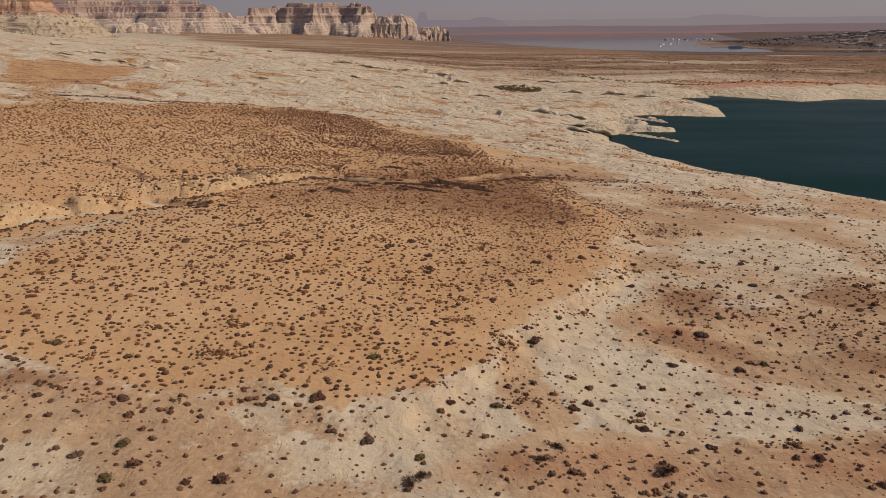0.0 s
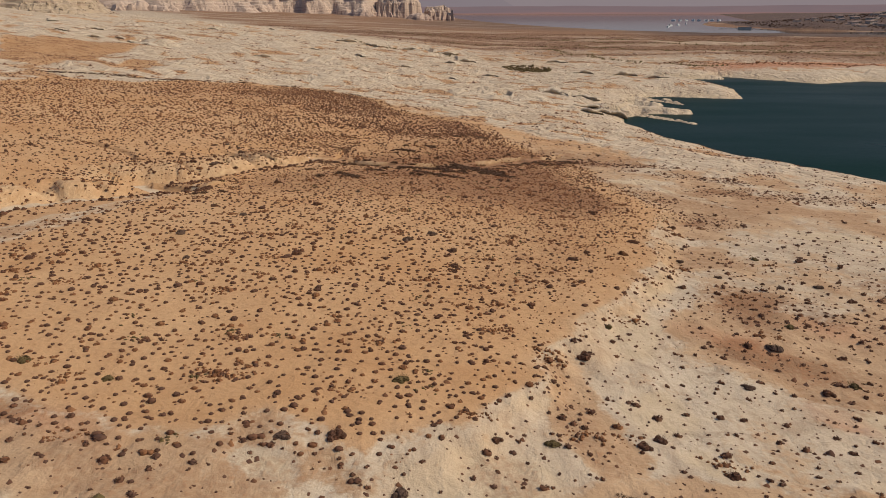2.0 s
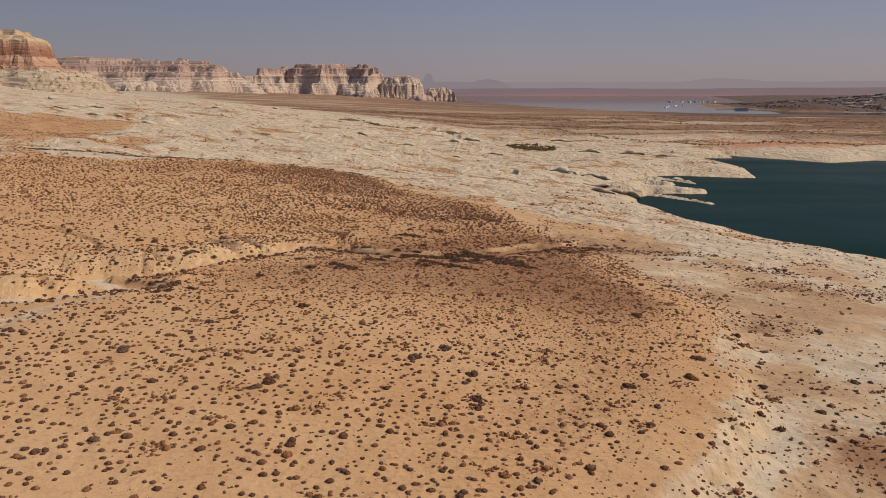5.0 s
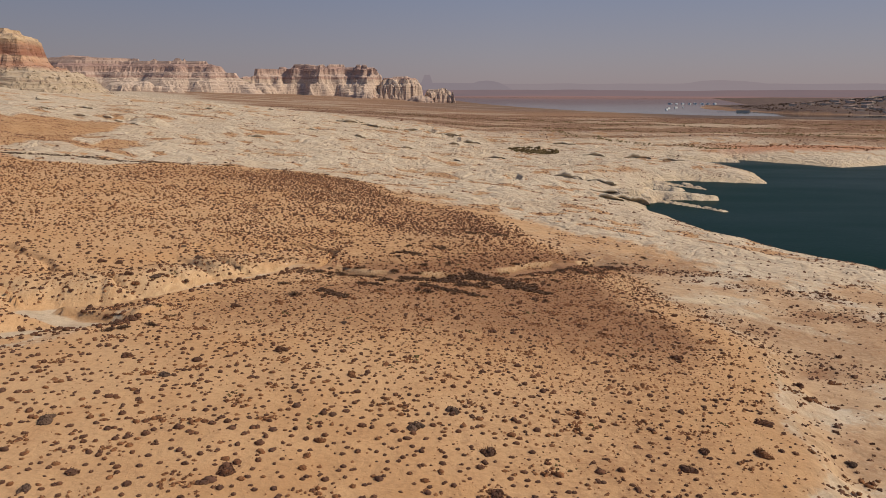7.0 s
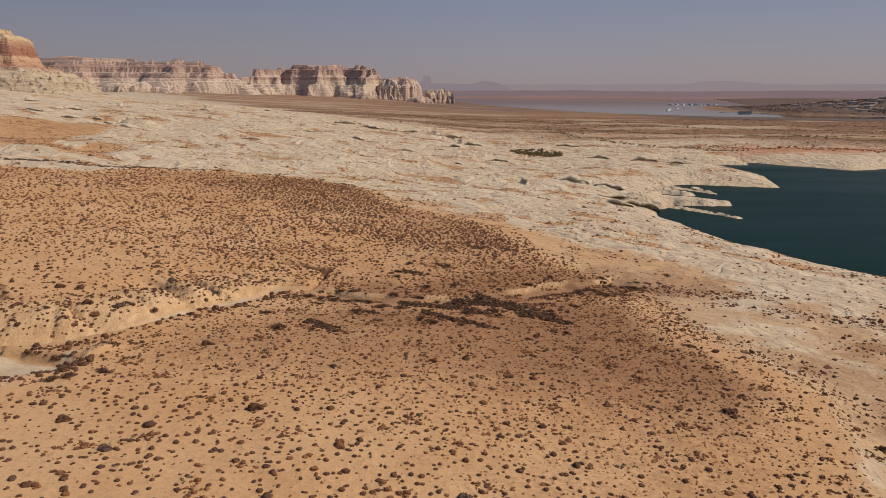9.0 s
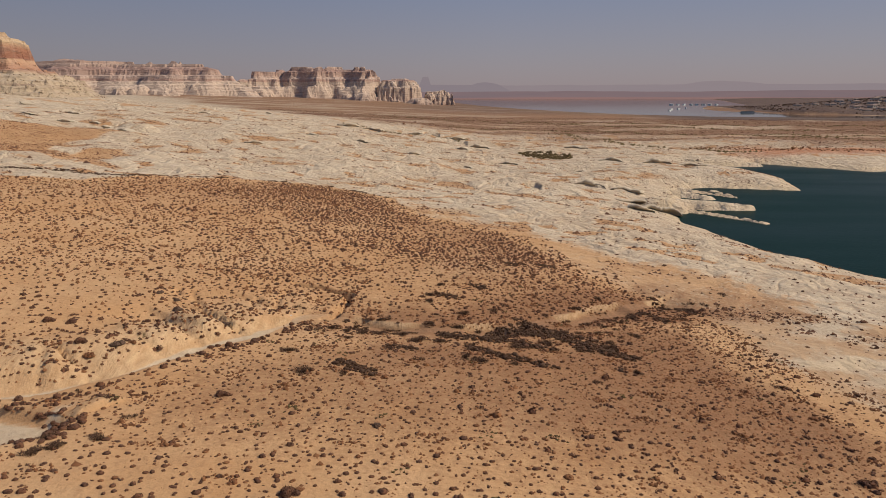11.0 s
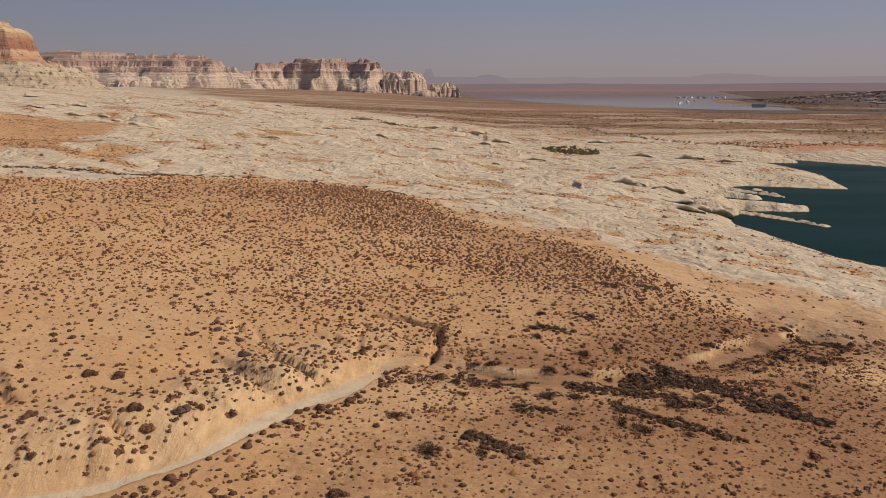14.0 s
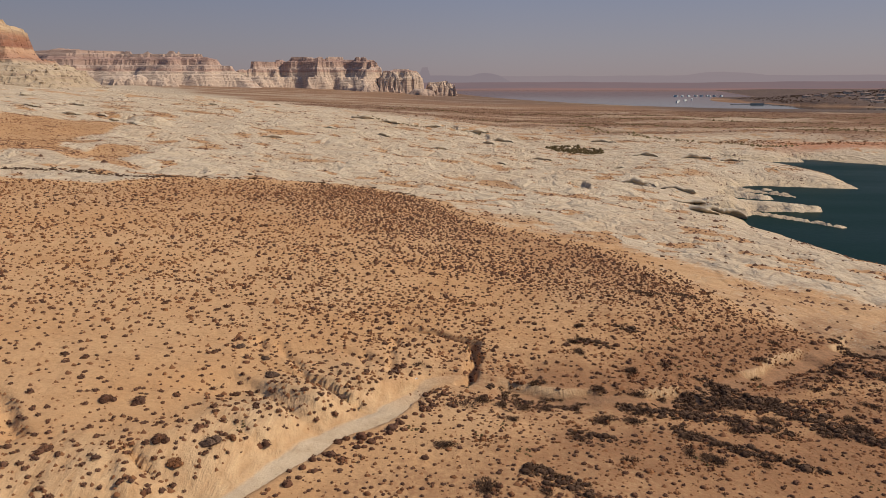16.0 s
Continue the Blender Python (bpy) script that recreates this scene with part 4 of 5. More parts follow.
p = strewn(-72, 42, 42, 200, 1.12, lambda x, y: near_hill(x, y) * (0.95 - 0.6 * step(-14, 14, x + 0.15 * (y - 90))), 0.48)
sizes = rng.lognormal(-0.52, 0.28, len(p)) * (1 - 0.2 * step(120, 150, p[:, 1]))
rusty = rng.uniform(0, 1, len(p)) < 0.16
field("shrubs", p[~rusty], sizes[~rusty], full, SHRUB, "small dark dry shrubs dotted over orange sand", 0.88)
field("shrubs", p[rusty], sizes[rusty] * 1.1, full, RUST, "small rust-brown dry shrubs dotted over orange sand", 0.8)
p = strewn(-72, 42, 42, 200, 0.78, lambda x, y: near_hill(x, y) * (0.14 + 0.86 * np.maximum(step(-18, 16, x + 0.2 * (y - 100)), 0.8 * step(125, 165, y))))
field("tufts", p, rng.lognormal(-1.22, 0.4, len(p)), mound, RUST, "tiny rust-brown grass tufts on sand")
p = strewn(-72, 42, 42, 200, 1.0, lambda x, y: near_hill(x, y) * (0.12 + 0.3 * step(130, 160, y) + 0.25 * step(-12, 18, x)))
field("tufts", p, rng.lognormal(-1.0, 0.32, len(p)), speck, SHRUB, "small dark tufts between the shrubs")
p = strewn(-48, 40, 128, 262, 0.85, lambda x, y: 0.5 * np.maximum(near_hill(x, y), far_hill(x, y)) * step(-50, -15, x))
field("tufts", p, rng.lognormal(-0.98, 0.3, len(p)), mound, RUST, "dense low rust-brown tufts on brown soil")
p = strewn(-30, 42, 130, 205, 1.35, lambda x, y: 0.3 * near_hill(x, y) * step(-28, 5, x) * step(132, 160, y))
field("shrubs", p, rng.lognormal(-0.42, 0.34, len(p)), plain, SHRUB, "dense brown brush on brown soil near a wash")
p = strewn(-190, 32, 95, 362, 1.2, far_hill, 0.5)
near = p[:, 1] < 235
rusty = rng.uniform(0, 1, len(p)) < 0.5 * step(30, 110, -p[:, 0]) * step(170, 240, p[:, 1])
field("shrubs", p[near & ~rusty], rng.lognormal(-0.42, 0.28, (near & ~rusty).sum()), plain, SHRUB, "dense dark dry shrubs over a sandy hill")
field("shrubs", p[~near & ~rusty], rng.lognormal(-0.22, 0.27, (~near & ~rusty).sum()), speck, SHRUB, "dark dry shrubs over the back of a sandy hill")
field("shrubs", p[rusty], rng.lognormal(-0.25, 0.27, rusty.sum()), speck, RUST, "rust-brown dry shrubs over the back of a sandy hill")
p = strewn(-190, 32, 120, 345, 1.0, lambda x, y: far_hill(x, y) * 0.9)
field("tufts", p, rng.lognormal(-0.85, 0.36, len(p)), mound, RUST, "tiny rust-brown tufts on a sandy hill")
p = strewn(-80, 120, 38, 300, 1.45, bare_slope, 0.6)
field("shrubs", p, rng.lognormal(-0.60, 0.38, len(p)), plain, SHRUB, "scattered dry shrubs on pale bare rock")
p = strewn(-80, 120, 38, 215, 0.85, lambda x, y: bare_slope(x, y) * 0.75)
field("tufts", p, rng.lognormal(-1.12, 0.4, len(p)), mound, SHRUB, "tiny brown tufts on stony ground")
p = strewn(-330, 240, 160, 760, 1.6, slickrock)
field("shrubs", p, rng.lognormal(-0.25, 0.4, len(p)), mound, SHRUB, "low brown shrubs in the cracks of bare sandstone", 0.7)
p = strewn(-315, -150, 290, 510, 1.35, left_sand)
field("shrubs", p, rng.lognormal(-0.62, 0.3, len(p)), mound, RUST, "rusty shrubs on a sandy patch")
p = strewn(-420, 760, 720, 1400, 3.9, flats)
field("shrubs", p, rng.lognormal(0.15, 0.4, len(p)), mound, SHRUB, "dark scrub over the brown flats")

# rusty mats of low growth, a few metres wide
hubs = strewn(-75, 45, 42, 215, 6.4, lambda x, y: 0.6 * (near_hill(x, y) + far_hill(x, y) + 0.6 * bare_slope(x, y)))
def thick_zone(x, y):
    wash, way, side = along(x, y, WASH)
    a = wash * side
    return np.exp(-((a + 6) / 7.0) ** 2) * step(112, 138, way) + np.exp(-((x + 58) / 6) ** 2 - ((y - 146) / 5) ** 2) * (wash > 2.4)


twiggy = [tangle(3, 60, 0.3, rng, 0.012) for _ in range(8)]
p = strewn(-70, 36, 130, 226, 1.35, lambda x, y: thick_zone(x, y) * (0.10 + 0.35 * step(0.45, 0.55, rough_noise(x, y, 7, 3, 95))))
field("thicket", p, rng.lognormal(0.45, 0.35, len(p)), twiggy, THICKET, "low dark tangle of leafless brush along the wash", 0.65)
# low strips of leafless brush: from, to, half-width
STRIPS = (((-37, 187), (-29, 182.5), 1.4), ((-21, 183), (-10, 180.5), 1.8), ((-9, 191.5), (2.5, 180.5), 2.6), ((-13, 187.5), (-2, 186), 2.0), ((-17.6, 177), (-12.6, 172.8), 1.1), ((-12, 173), (-6.5, 170.2), 1.1),
          ((-9.6, 179), (-6, 178), 1.2), ((-1, 179.6), (6, 176), 1.2),
          ((19, 213), (24, 206), 1.5), ((14, 203), (17, 198), 1.2), ((-23, 203), (-19.5, 201.5), 1.0), ((-9, 228.5), (-6, 227), 1.1), ((-2, 229), (1, 227), 1.0), ((-17, 209.5), (-15, 208), 1.0),
          ((-34, 166), (-30, 163.5), 1.2), ((-29, 175), (-26, 174), 1.0))


def strip_zone(x, y):
    k = np.zeros(np.shape(x))
    for a, b, wide in STRIPS:
        k = np.maximum(k, 1 - step(0.6 * wide, 1.15 * wide, along(x, y, (a, b))[0] + 0.5 * (bumps(x, y, 1.6, 100) - 0.5)))
    return k * (0.4 + 0.6 * step(0.3, 0.45, rough_noise(x, y, 3.0, 2, 99)))


p = strewn(-60, 45, 118, 232, 0.45, strip_zone)
half_of = rng.uniform(0, 1, len(p)) < 0.5
field("thicket", p[half_of], rng.lognormal(0.15, 0.3, half_of.sum()), twiggy, THICKET, "dark strips of leafless brush beside a dry wash", 0.8)
field("thicket", p[~half_of], rng.lognormal(-0.25, 0.3, (~half_of).sum()), full, THICKET, "dense dark brush in low strips beside a dry wash", 0.85)


def edge_zone(x, y):
    wash, way, side = along(x, y, WASH)
    return np.exp(-((wash * side + 3.9) / 1.2) ** 2) * (1 - step(112, 122, way)) * (0.3 + 0.3 * step(0, 1, 60 - way) + 0 + 0.75 * step(0.42, 0.55, rough_noise(x, y, 6, 2, 98)))


p = strewn(-92, -36, 100, 192, 0.8, edge_zone)
field("shrubs", p, rng.lognormal(-0.25, 0.3, len(p)), full, SHRUB, "dark dry brush along the cut edge of a wash")
p = strewn(15, 75, 600, 690, 2.6, lambda x, y: (((x - 44) / 21) ** 2 + ((y - 642) / 32) ** 2 < 0.6 + 0.8 * bumps(x, y, 9, 104)) * 0.9)
field("thicket", p, rng.lognormal(0.95, 0.3, len(p)), plain, OLIVE, "olive brush filling a hollow in the sandstone")
LINES = ((90, 905), (130, 815), (170, 740), (240, 690)), ((150, 1000), (330, 880), (520, 800), (760, 760)), ((-140, 770), (-60, 755), (-20, 735)), ((-40, 1010), (180, 965), (400, 900), (700, 850)), ((120, 1120), (420, 1010), (800, 930)), ((-200, 1260), (120, 1200), (480, 1120), (800, 1060))
def brushy(x, y):
    return np.maximum.reduce([0.9 * np.exp(-(along(x + 20 * (rough_noise(x, y, 40, 2, 91) - 0.5), y, l)[0] / 5.0) ** 2) for l in LINES])


p = strewn(-210, 780, 680, 1270, 3.0, brushy)
field("thicket", p, rng.lognormal(0.95, 0.3, len(p)), mound, OLIVE, "dark brush in shallow draws across the flats")
RED_LINE = ((200, 728), (290, 700), (400, 682), (520, 660), (760, 625))
p = strewn(190, 780, 600, 760, 2.6, lambda x, y: 0.95 * np.exp(-(along(x, y + 24 * (rough_noise(x, y, 50, 2, 92) - 0.5), RED_LINE)[0] / 9.0) ** 2))
field("thicket", p, rng.lognormal(0.45, 0.3, len(p)), speck, RUST, "rust-red brush along the back of a bay")
hubs2 = strewn(-180, 20, 180, 330, 11.0, lambda x, y: 0.7 * far_hill(x, y))
hubs = np.concatenate([hubs, hubs2])
p = np.repeat(hubs, 22, 0) + rng.normal(0, 1, (len(hubs) * 22, 2)) * (0.95, 0.55)
field("tufts", p, rng.lognormal(-0.85, 0.35, len(p)), speck, RUST, "low rust-red mats of dry growth")
p = strewn(-60, 40, 42, 215, 9.5, lambda x, y: 0.5 * (near_hill(x, y) + far_hill(x, y)))
p = np.repeat(p, 9, 0) + rng.normal(0, 0.5, (len(p) * 9, 2))
field("tufts", p, rng.lognormal(-1.0, 0.3, len(p)), speck, OLIVE, "sparse olive-yellow tufts")

# larger shrubs, each a thing of its own
ROUND_SHRUBS = ((-45.7, 69.6), (-40, 76.7), (-22.3, 74.1), (-14.5, 61), (-8.9, 55.5), (-3.9, 53.3), (15.2, 69.2), (12.8, 65.6), (11, 64.4), (3, 63.1), (-1.5, 62.7),
                (-10.2, 70.3), (-36.3, 67.5), (-35.7, 64.8), (-18.6, 60.2), (-29.1, 51.8), (-32.2, 50.1), (-27.9, 47.1), (24.8, 77), (36.2, 78.6), (22.7, 57.8),
                (31.7, 56.3), (17.2, 61), (32.8, 76.6), (31.4, 86.1), (35.6, 92), (40.4, 116.9), (33.4, 110.6), (40.7, 106.4), (48.3, 101.7), (-6, 103), (46.7, 107.3),
                (12.6, 88.6), (8.5, 79.9), (42.8, 121.1))
HILL_SHRUBS = ((-42.9, 124.4), (-48.3, 111.6), (-43, 100.4), (-27.3, 149), (-22.3, 128.3), (-28.8, 105.1), (-6.2, 105.3), (-6.7, 112.8), (-10.4, 121), (-13.9, 116.1),
               (-22.5, 111.8), (11.8, 111.8), (20.2, 115.6), (33.5, 133.9), (29.7, 117.4), (14.4, 115.5), (-45.8, 155.1), (-49.9, 129.4), (-32.6, 134.7), (3, 170.3),
               (23.3, 123.2), (20.3, 143.7), (-68.5, 166.1), (-66.5, 164.2), (-64.3, 167.4), (-62.7, 168.2), (-74.3, 173.5), (-77.7, 163.3), (-85, 183.1), (-69.2, 190.3),
               (-65.1, 187.7), (-63, 183), (-54.5, 179.9), (-77.2, 173.2))
WASH_THICKETS = ((18.8, 214.5), (20.5, 200), (11.4, 198.9), (1.6, 201.8), (-3.3, 184.2), (-7.8, 184.8), (-24.9, 202), (-23.1, 208.6), (-31.8, 188.3), (-38.7, 182),
                 (-15.2, 224), (5, 169.7), (-1.5, 165.1), (23.3, 167.8), (20, 143.7), (-58.4, 142.7), (-56.6, 140.9), (-57.8, 139.7), (-53.8, 143.1), (6.7, 54.3),
                 (8.2, 56.6), (17, 53.3), (-3.7, 50.8), (-4.7, 49.5))
DARK_THICKETS = ((-31, 188.7), (-24.7, 198.9), (-18.6, 194), (-13.4, 196.6), (6.7, 209), (20.8, 213.9), (-13.8, 181.7), (-8.7, 186.7), (-3.3, 186.6), (-2, 182.5),
                 (-10.9, 177.9), (-17.2, 175.4), (-1.2, 178.1), (-19.4, 187.2), (-16.3, 188.2), (-36.4, 181.1), (-33.9, 180.5), (-31.3, 180.8), (-28, 181.4), (-24.1, 187.6),
                 (-7.7, 225.3), (-28.8, 173.4), (-33.5, 163), (-38.5, 163.4), (-42.6, 170.5), (-35.4, 176.8), (-16.2, 170.3), (-11.5, 169.9), (-25.4, 178.4),
                 (-20, 182.5), (-6, 181), (4, 183), (9, 187), (-12, 184.5), (0, 188), (-22, 179))


def lump(parts, rng):
    """Several cushions grown into one crown."""
    cos, tris, start = [], [], 0
    for k in range(parts):
        co, tri = cushion(rng.uniform(0.34, 0.46), 330, 0.06, rng, 7, 3)
        if k:
            t = rng.uniform(0, 2 * np.pi)
            co = co * rng.uniform(0.45, 0.75) + np.array([math.cos(t) * 0.34, math.sin(t) * 0.34, 0])
        cos.append(co)
        tris.append(tri + start)
        start += len(co)
    return np.concatenate(cos), np.concatenate(tris)


def shrub(name, material, label, category, crown, twigs):
    thing = tagged(new(name), label, category, kind="")
    new("foliage", mesh_of("foliage", *crown, material)).parent = thing
    new("branch", mesh_of("branch", *twigs, material)).parent = thing
    return thing


def plant_all(kinds, places, low, high, group, squash=1.0):
    """Set a shrub of one of the kinds at each place; the first use of a kind is the original."""
    used = set()
    for thing in kinds:
        thing["group"] = group
    z = height_at([q[0] for q in places], [q[1] for q in places])
    for (x, y), h in zip(places, z):
        thing = kinds[rng.integers(0, len(kinds))]
        s = rng.uniform(low, high)
        m = pose(x, y, h - 0.03, 0, 0, rng.uniform(0, 360)) @ Matrix.Diagonal((s * rng.uniform(0.9, 1.3), s, s * squash, 1))
        if thing.name not in used:
            used.add(thing.name)
            thing.matrix_world = m
        else:
            copy_thing(thing, m @ Matrix.Diagonal((*[1 / v for v in thing.scale], 1)))


dark = [shrub("shrub", SHRUB, "rounded dark brown dry shrub on sand", "shrub", lump(3, rng), wisp(90, 0.5, rng, 0.007)) for _ in range(3)]
grey = [shrub("shrub", GREY, "rounded grey-brown dry shrub on sand", "shrub", lump(3, rng), wisp(90, 0.5, rng, 0.007)) for _ in range(2)]
rust = [shrub("shrub", RUST, "spreading rust-brown dry shrub on sand", "shrub", lump(5, rng), wisp(110, 0.42, rng, 0.007)) for _ in range(2)]
olive = [shrub("shrub", OLIVE, "rounded olive-brown shrub on pale rock", "shrub", lump(3, rng), wisp(90, 0.5, rng, 0.007)) for _ in range(2)]
plant_all(dark + grey + olive, ROUND_SHRUBS, 0.95, 1.5, "larger shrubs on the bare slope")
plant_all(dark + rust + grey, HILL_SHRUBS, 1.0, 1.7, "larger shrubs on the hills")
bush = [shrub("bush", THICKET, "dark leafless thicket beside a dry wash", "bush", tangle(9, 130, 0.30, rng, 0.006), tangle(4, 60, 0.48, rng, 0.003)) for _ in range(4)]
plant_all(bush[:2], WASH_THICKETS, 1.7, 2.9, "leafless bushes", 0.55)
plant_all(bush[2:], DARK_THICKETS, 1.9, 3.3, "dark thicket along the wash", 0.5)

BRUSH_LINE = ((-120, 354), (-94, 357), (-75, 358), (-176, 303), (-160, 314), (-140, 323), (23.4, 635.8), (39.9, 665), (30, 641), (46, 655), (127.5, 900), (131, 811), (72.7, 779))
brush = [shrub("bush", GREY, "grey leafless brush along a crack in sandstone", "bush", tangle(8, 90, 0.26, rng, 0.008), tangle(3, 60, 0.40, rng, 0.004)) for _ in range(2)]
plant_all(brush, BRUSH_LINE, 2.0, 3.4, "brush lines in the rock", 1.1)
CRACK = ((-184, 300), (-176, 303), (-166, 311), (-157, 316), (-148, 318), (-143, 320), (-136, 326))
RIM = ((-136, 326), (-112, 346), (-88, 359), (-68, 357), (-50, 341))


def crack_zone(x, y):
    gaps = step(0.35, 0.55, rough_noise(x, y, 7, 2, 103))
    return np.maximum(np.exp(-(along(x, y, CRACK)[0] / 1.7) ** 2) * (0.3 + 0.7 * gaps), 0.35 * np.exp(-(along(x, y, RIM)[0] / 1.6) ** 2) * gaps)


p = strewn(-190, -45, 295, 365, 0.9, crack_zone)
field("thicket", p, rng.lognormal(0.35, 0.35, len(p)), twiggy, GREY, "grey leafless brush rooted along a crack in sandstone", 1.1)


# ---- sandstone ledges ----
def ledge_mesh(seed, undercut=0.0):
    """A hump of rock with a steep, undercut front and a back that runs out into the slope; one unit long."""
    r = np.random.default_rng(seed)
    n = 23
    u = np.linspace(-0.5, 0.5, n)
    tall = (1 - (2 * u) ** 2) ** 0.6 * (1 + 0.25 * np.sin(9 * u + r.uniform(0, 6)) + 0.12 * r.normal(0, 1, n))
    front = 0.10 * np.sin(5 * u + r.uniform(0, 6)) + 0.05 * np.sin(13 * u + r.uniform(0, 6)) + 0.35 * u * u
    rows = []
    for v, up in ((0.05, -0.6), (0.04, 0.0), (0.03, 0.25), (-0.015, 0.5), (-0.02, 0.72), (0.01, 0.93), (0.07, 1.0), (0.2, 0.9), (0.42, 0.55), (0.7, 0.05), (0.85, -0.6)):
        v = v + undercut * (up < 0.3) + 0.6 * undercut * (0.3 <= up < 0.6) + 0.15 * undercut * (0.6 <= up < 0.8)
        rows.append(np.stack([u, front + v * (0.35 + 0.65 * tall), 0.14 * up * (tall if up > 0 else 0 * u + 0.5) - 0.01], -1))
    co = np.concatenate(rows)
    tri = []
    for q in range(len(rows) - 1):
        for i in range(n - 1):
            k = q * n + i
            tri += [(k, k + 1, k + n + 1), (k, k + n + 1, k + n)]
    return co, np.array(tri)


def ledge_material():
    m = Nodes("ledge_sandstone")
    beds = m.noise(2.0, 6, 0.6, (0.4, 0.4, 9.0), 0.4)
    colour = m.ramp(m.noise(1.5, 6, 0.62), (0.3, (0.43, 0.35, 0.245)), (0.7, (0.58, 0.49, 0.355)))
    colour = m.mix(m.ramp(beds, (0.5, 0.0), (0.68, 0.6)), colour, (0.30, 0.215, 0.14))
    return m.done(colour, 0.93, m.bump(beds, 0.6, 0.03), Specular_IOR_Level=0.15)


LEDGE = ledge_material()
shelves = []
for k in range(4):
    me = mesh_of("rock_ledge", *ledge_mesh(500 + k), LEDGE, True)
    shelves.append(me)
# x, y, length, turn
LEDGES = ((-67, 753, 26, -14), (-33, 733, 20, -30), (-25, 621, 16, -32), (50, 462, 20, -34), (68, 452, 18, -32), (-352, 566, 9, -50), (-374, 612, 11, -55),
          (-316, 530, 11, -20), (-309, 570, 16, -8), (-288, 525, 12, -30), (-274, 535, 12, -10), (-260, 525, 12, -25), (-241, 511, 15, -42), (-272, 722, 12, -30), (-248, 849, 14, -15))
FAR_LEDGES = ((-141, 610, 14, -25), (-115, 752, 22, -20), (-141, 758, 24, -16), (-104, 609, 13, -30), (122, 588, 22, -12), (148, 584, 22, -8), 
              (-60, 560, 13, -25), (-20, 520, 10, -35), (10, 560, 15, -22), (60, 540, 13, -30), (-160, 520, 13, -12), (90, 600, 18, -20), (-10, 690, 22, -24),
              (80, 700, 24, -18))
for k, (x, y, long, turn) in enumerate(LEDGES + FAR_LEDGES):
    h = float(height_at(x, y)[0])
    ob = new("rock_ledge", shelves[k % 4])
    ob.matrix_world = pose(x, y, h - 0.1, rng.uniform(-2, 1), rng.uniform(-2, 2), turn) @ Matrix.Diagonal((long, long * 0.9, long * rng.uniform(0.6, 0.95), 1))
    tagged(ob, "undercut shelf of pale weathered sandstone", "rock ledge", "ledges in the bare rock")
overhangs = [mesh_of("rock_overhang", *ledge_mesh(611 + k, 0.12), LEDGE, True) for k in range(3)]
for k, (x, y, long, turn, tall) in enumerate(((76, 411, 22, -6, 3.6), (62, 402, 20, 2, 2.6), (64, 424, 24, -14, 2.6), (14, 437, 12, -34, 2.2))):
    ob = new("rock_overhang", overhangs[k % 3])
    ob.matrix_world = pose(x, y, float(height_at(x, y)[0]) - 0.7, 0, 3, turn) @ Matrix.Diagonal((long, long * 0.9, tall / 0.14, 1))
    tagged(ob, "rounded overhang of pale sandstone above a dark hollow", "rock ledge", "overhangs beside the cove")
stone = new("stone", mesh_of("stone", *(lambda c, t: (c * (1, 1.2, 3.5), t))(*ledge_mesh(77)), paint_material("white_stone", (0.7, 0.66, 0.6), (0.8, 0.77, 0.72), 6.0, 0.8), True))
stone.matrix_world = pose(-46.4, 187.2, float(height_at(-46.4, 187.2)[0]), 0, 0, 30) @ Matrix.Diagonal((0.45, 0.45, 0.45, 1))
tagged(stone, "small white stone lying in the dry wash", "stone")


# ---- marina and settlement far across the water ----
def block(size, taper=1.0, lift=0.0):
    """A box with its top drawn in, standing on z = lift."""
    x, y, z = size
    co = np.array([(sx * x / 2 * t, sy * y / 2 * t, lift + h * z) for h, t in ((0, 1.0), (1, taper)) for sx, sy in ((-1, -1), (1, -1), (1, 1), (-1, 1))])
    return co, np.array([(3, 2, 1, 0), (4, 5, 6, 7), (0, 1, 5, 4), (1, 2, 6, 5), (2, 3, 7, 6), (3, 0, 4, 7)])


WHITE = paint_material("white_hull", (0.72, 0.72, 0.70), (0.82, 0.82, 0.80), 0.6, 0.4)
PALE_WALL = paint_material("pale_render", (0.50, 0.44, 0.36), (0.66, 0.60, 0.52), 0.4, 0.85)
ROOF = paint_material("brown_roof", (0.16, 0.10, 0.075), (0.26, 0.18, 0.14), 0.5, 0.8)
GLASS = paint_material("dark_window", (0.03, 0.035, 0.04), (0.05, 0.055, 0.06), 1.0, 0.15)
DECK = paint_material("grey_deck", (0.28, 0.26, 0.24), (0.40, 0.38, 0.35), 0.8, 0.8)


def assemble(name, label, category, group, pieces):
    thing = tagged(new(name), label, category, group)
    for part_name, shape, material, where in pieces:
        ob = new(part_name, mesh_of(part_name, *shape, material))
        ob.location = where
        ob.parent = holder if part_name == "window" else thing
        if part_name in ("cabin", "wall"):
            holder = ob
    return thing


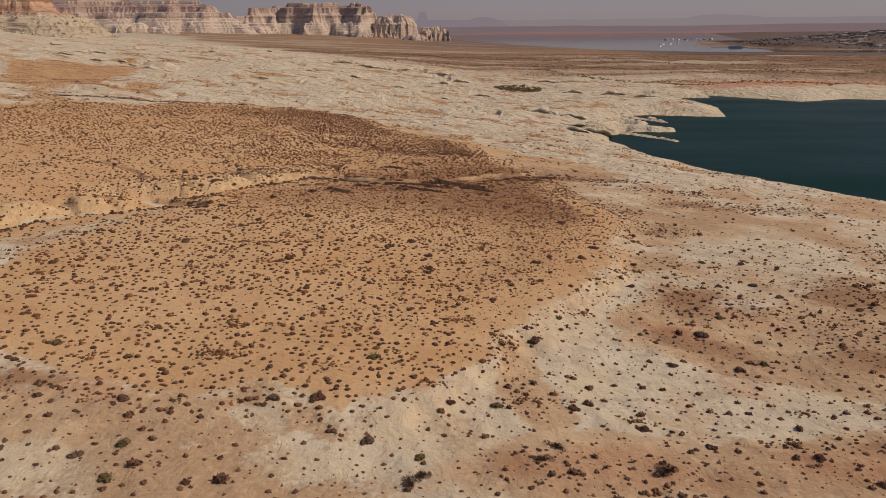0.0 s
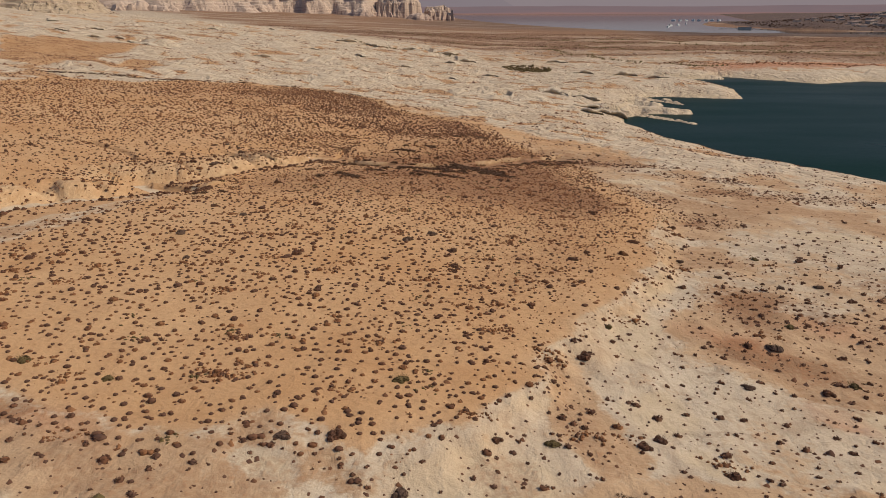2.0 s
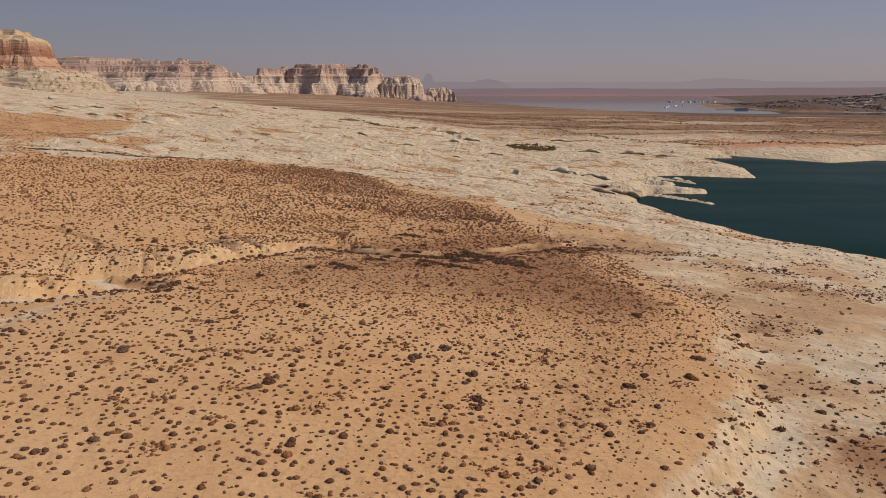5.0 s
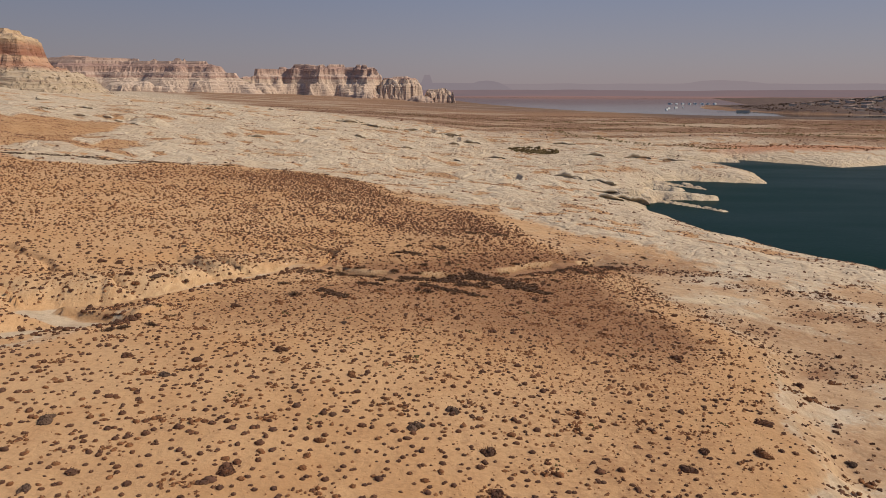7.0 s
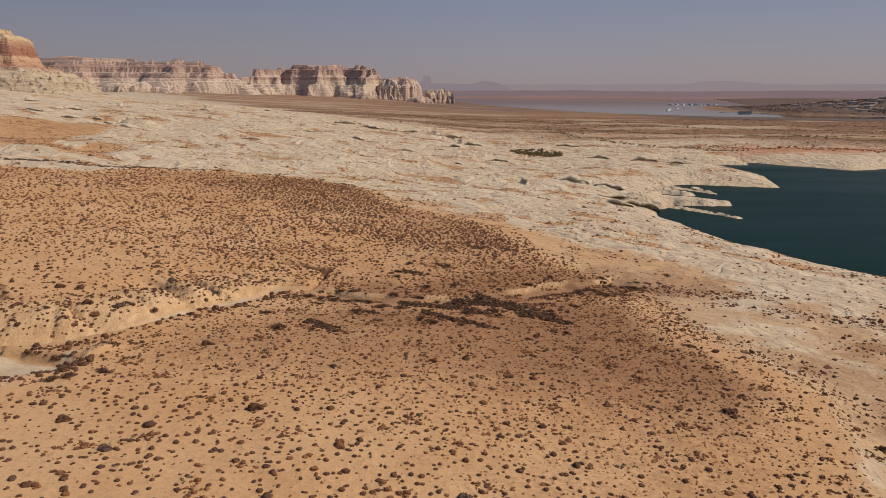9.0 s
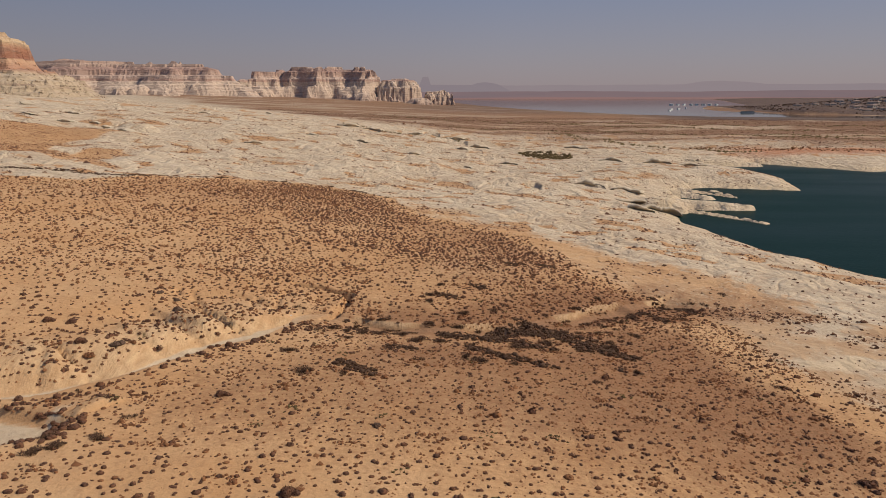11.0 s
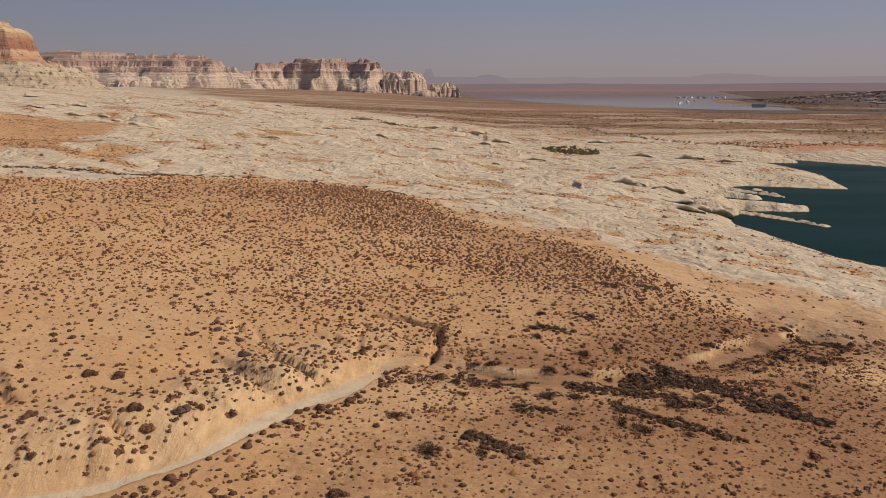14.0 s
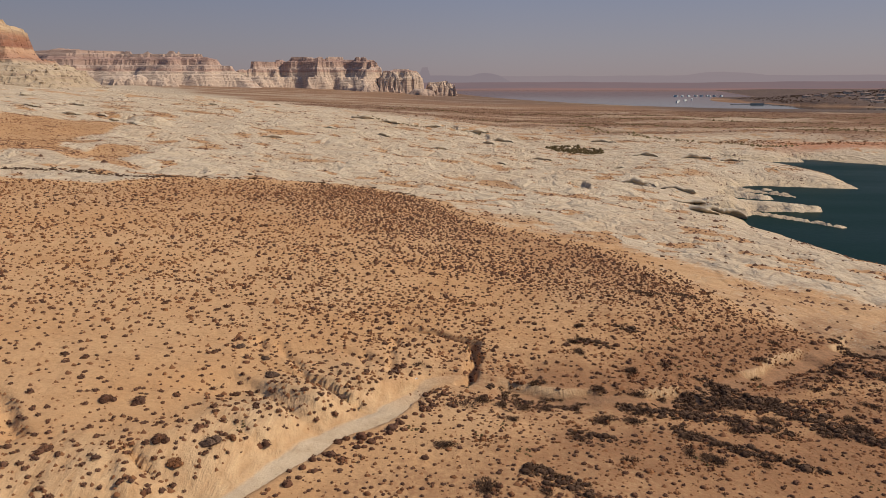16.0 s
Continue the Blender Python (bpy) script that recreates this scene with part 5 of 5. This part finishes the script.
boat = assemble("houseboat", "white houseboat moored at a marina", "boat", "boats at the marina",
                (("hull", block((17, 5, 1.6), 1.04, -0.4), WHITE, (0, 0, 0)), ("cabin", block((12, 4.4, 2.6), 0.97), WHITE, (-0.8, 0, 1.2)),
                 ("roof_deck", block((14, 4.8, 0.3)), WHITE, (-0.4, 0, 3.8)), ("window", block((9, 4.46, 0.4)), GLASS, (0, 0, 1.5))))
places = [(780 + 8.4 * i + rng.uniform(-2, 2), 2800 + 24 * (i % 3) + rng.uniform(-6, 6)) for i in range(24)] + [(640, 2240), (690, 2330), (600, 2180), (560, 2060)]
for i, (x, y) in enumerate(places):
    m = pose(x, y, LAKE_LEVEL, 0, 0, rng.uniform(-40, 40) + 90 * (i % 2)) @ Matrix.Scale(0.8, 4)
    if i:
        copy_thing(boat, m @ Matrix.Scale(1.25, 4))
    else:
        boat.matrix_world = m
assemble("dock", "long grey floating dock with a low shed", "dock", "", (("deck", block((110, 7, 0.9), 1.0, -0.2), DECK, (700, 1890, LAKE_LEVEL)), ("shed", block((34, 6, 3.4), 0.98), PALE_WALL, (712, 1890, LAKE_LEVEL + 0.7)),
                                                                          ("roof", block((36, 7, 0.5), 0.96), ROOF, (712, 1890, LAKE_LEVEL + 4.1))))
house = assemble("house", "small pale house on a scrubby hill across the lake", "house", "houses across the lake",
                 (("wall", block((13, 9, 3.4)), PALE_WALL, (0, 0, -0.4)), ("roof", block((14.5, 10.5, 1.8), 0.35), ROOF, (0, 0, 3.0)),
                  ("window", block((2.2, 0.2, 1.2)), GLASS, (-3, -4.55, 1.4)), ("window", block((2.2, 0.2, 1.2)), GLASS, (3, -4.55, 1.4))))
spots_taken = strewn(960, 1380, 1735, 2200, 34, lambda x, y: (inside(x, y, CHANNEL) < -14) * 0.55)
zs = height_at(spots_taken[:, 0], spots_taken[:, 1])
for i, ((x, y), h) in enumerate(zip(spots_taken, zs)):
    m = pose(x, y, h, 0, 0, rng.uniform(-30, 30)) @ Matrix.Scale(rng.uniform(0.8, 1.7), 4)
    if i:
        copy_thing(house, m @ Matrix.Diagonal((*[1 / v for v in house.scale], 1)))
    else:
        house.matrix_world = m
p = strewn(800, 1600, 1700, 2300, 12, lambda x, y: (inside(x, y, CHANNEL) < -10) * (0.25 + 0.6 * step(0.4, 0.6, rough_noise(x, y, 60, 3, 97))))
field("trees", p, rng.uniform(2.5, 6, len(p)), [cushion(0.6, 14, 0.22, rng, 5, 1) for _ in range(5)], GREY, "dark trees and scrub between houses on a hill")
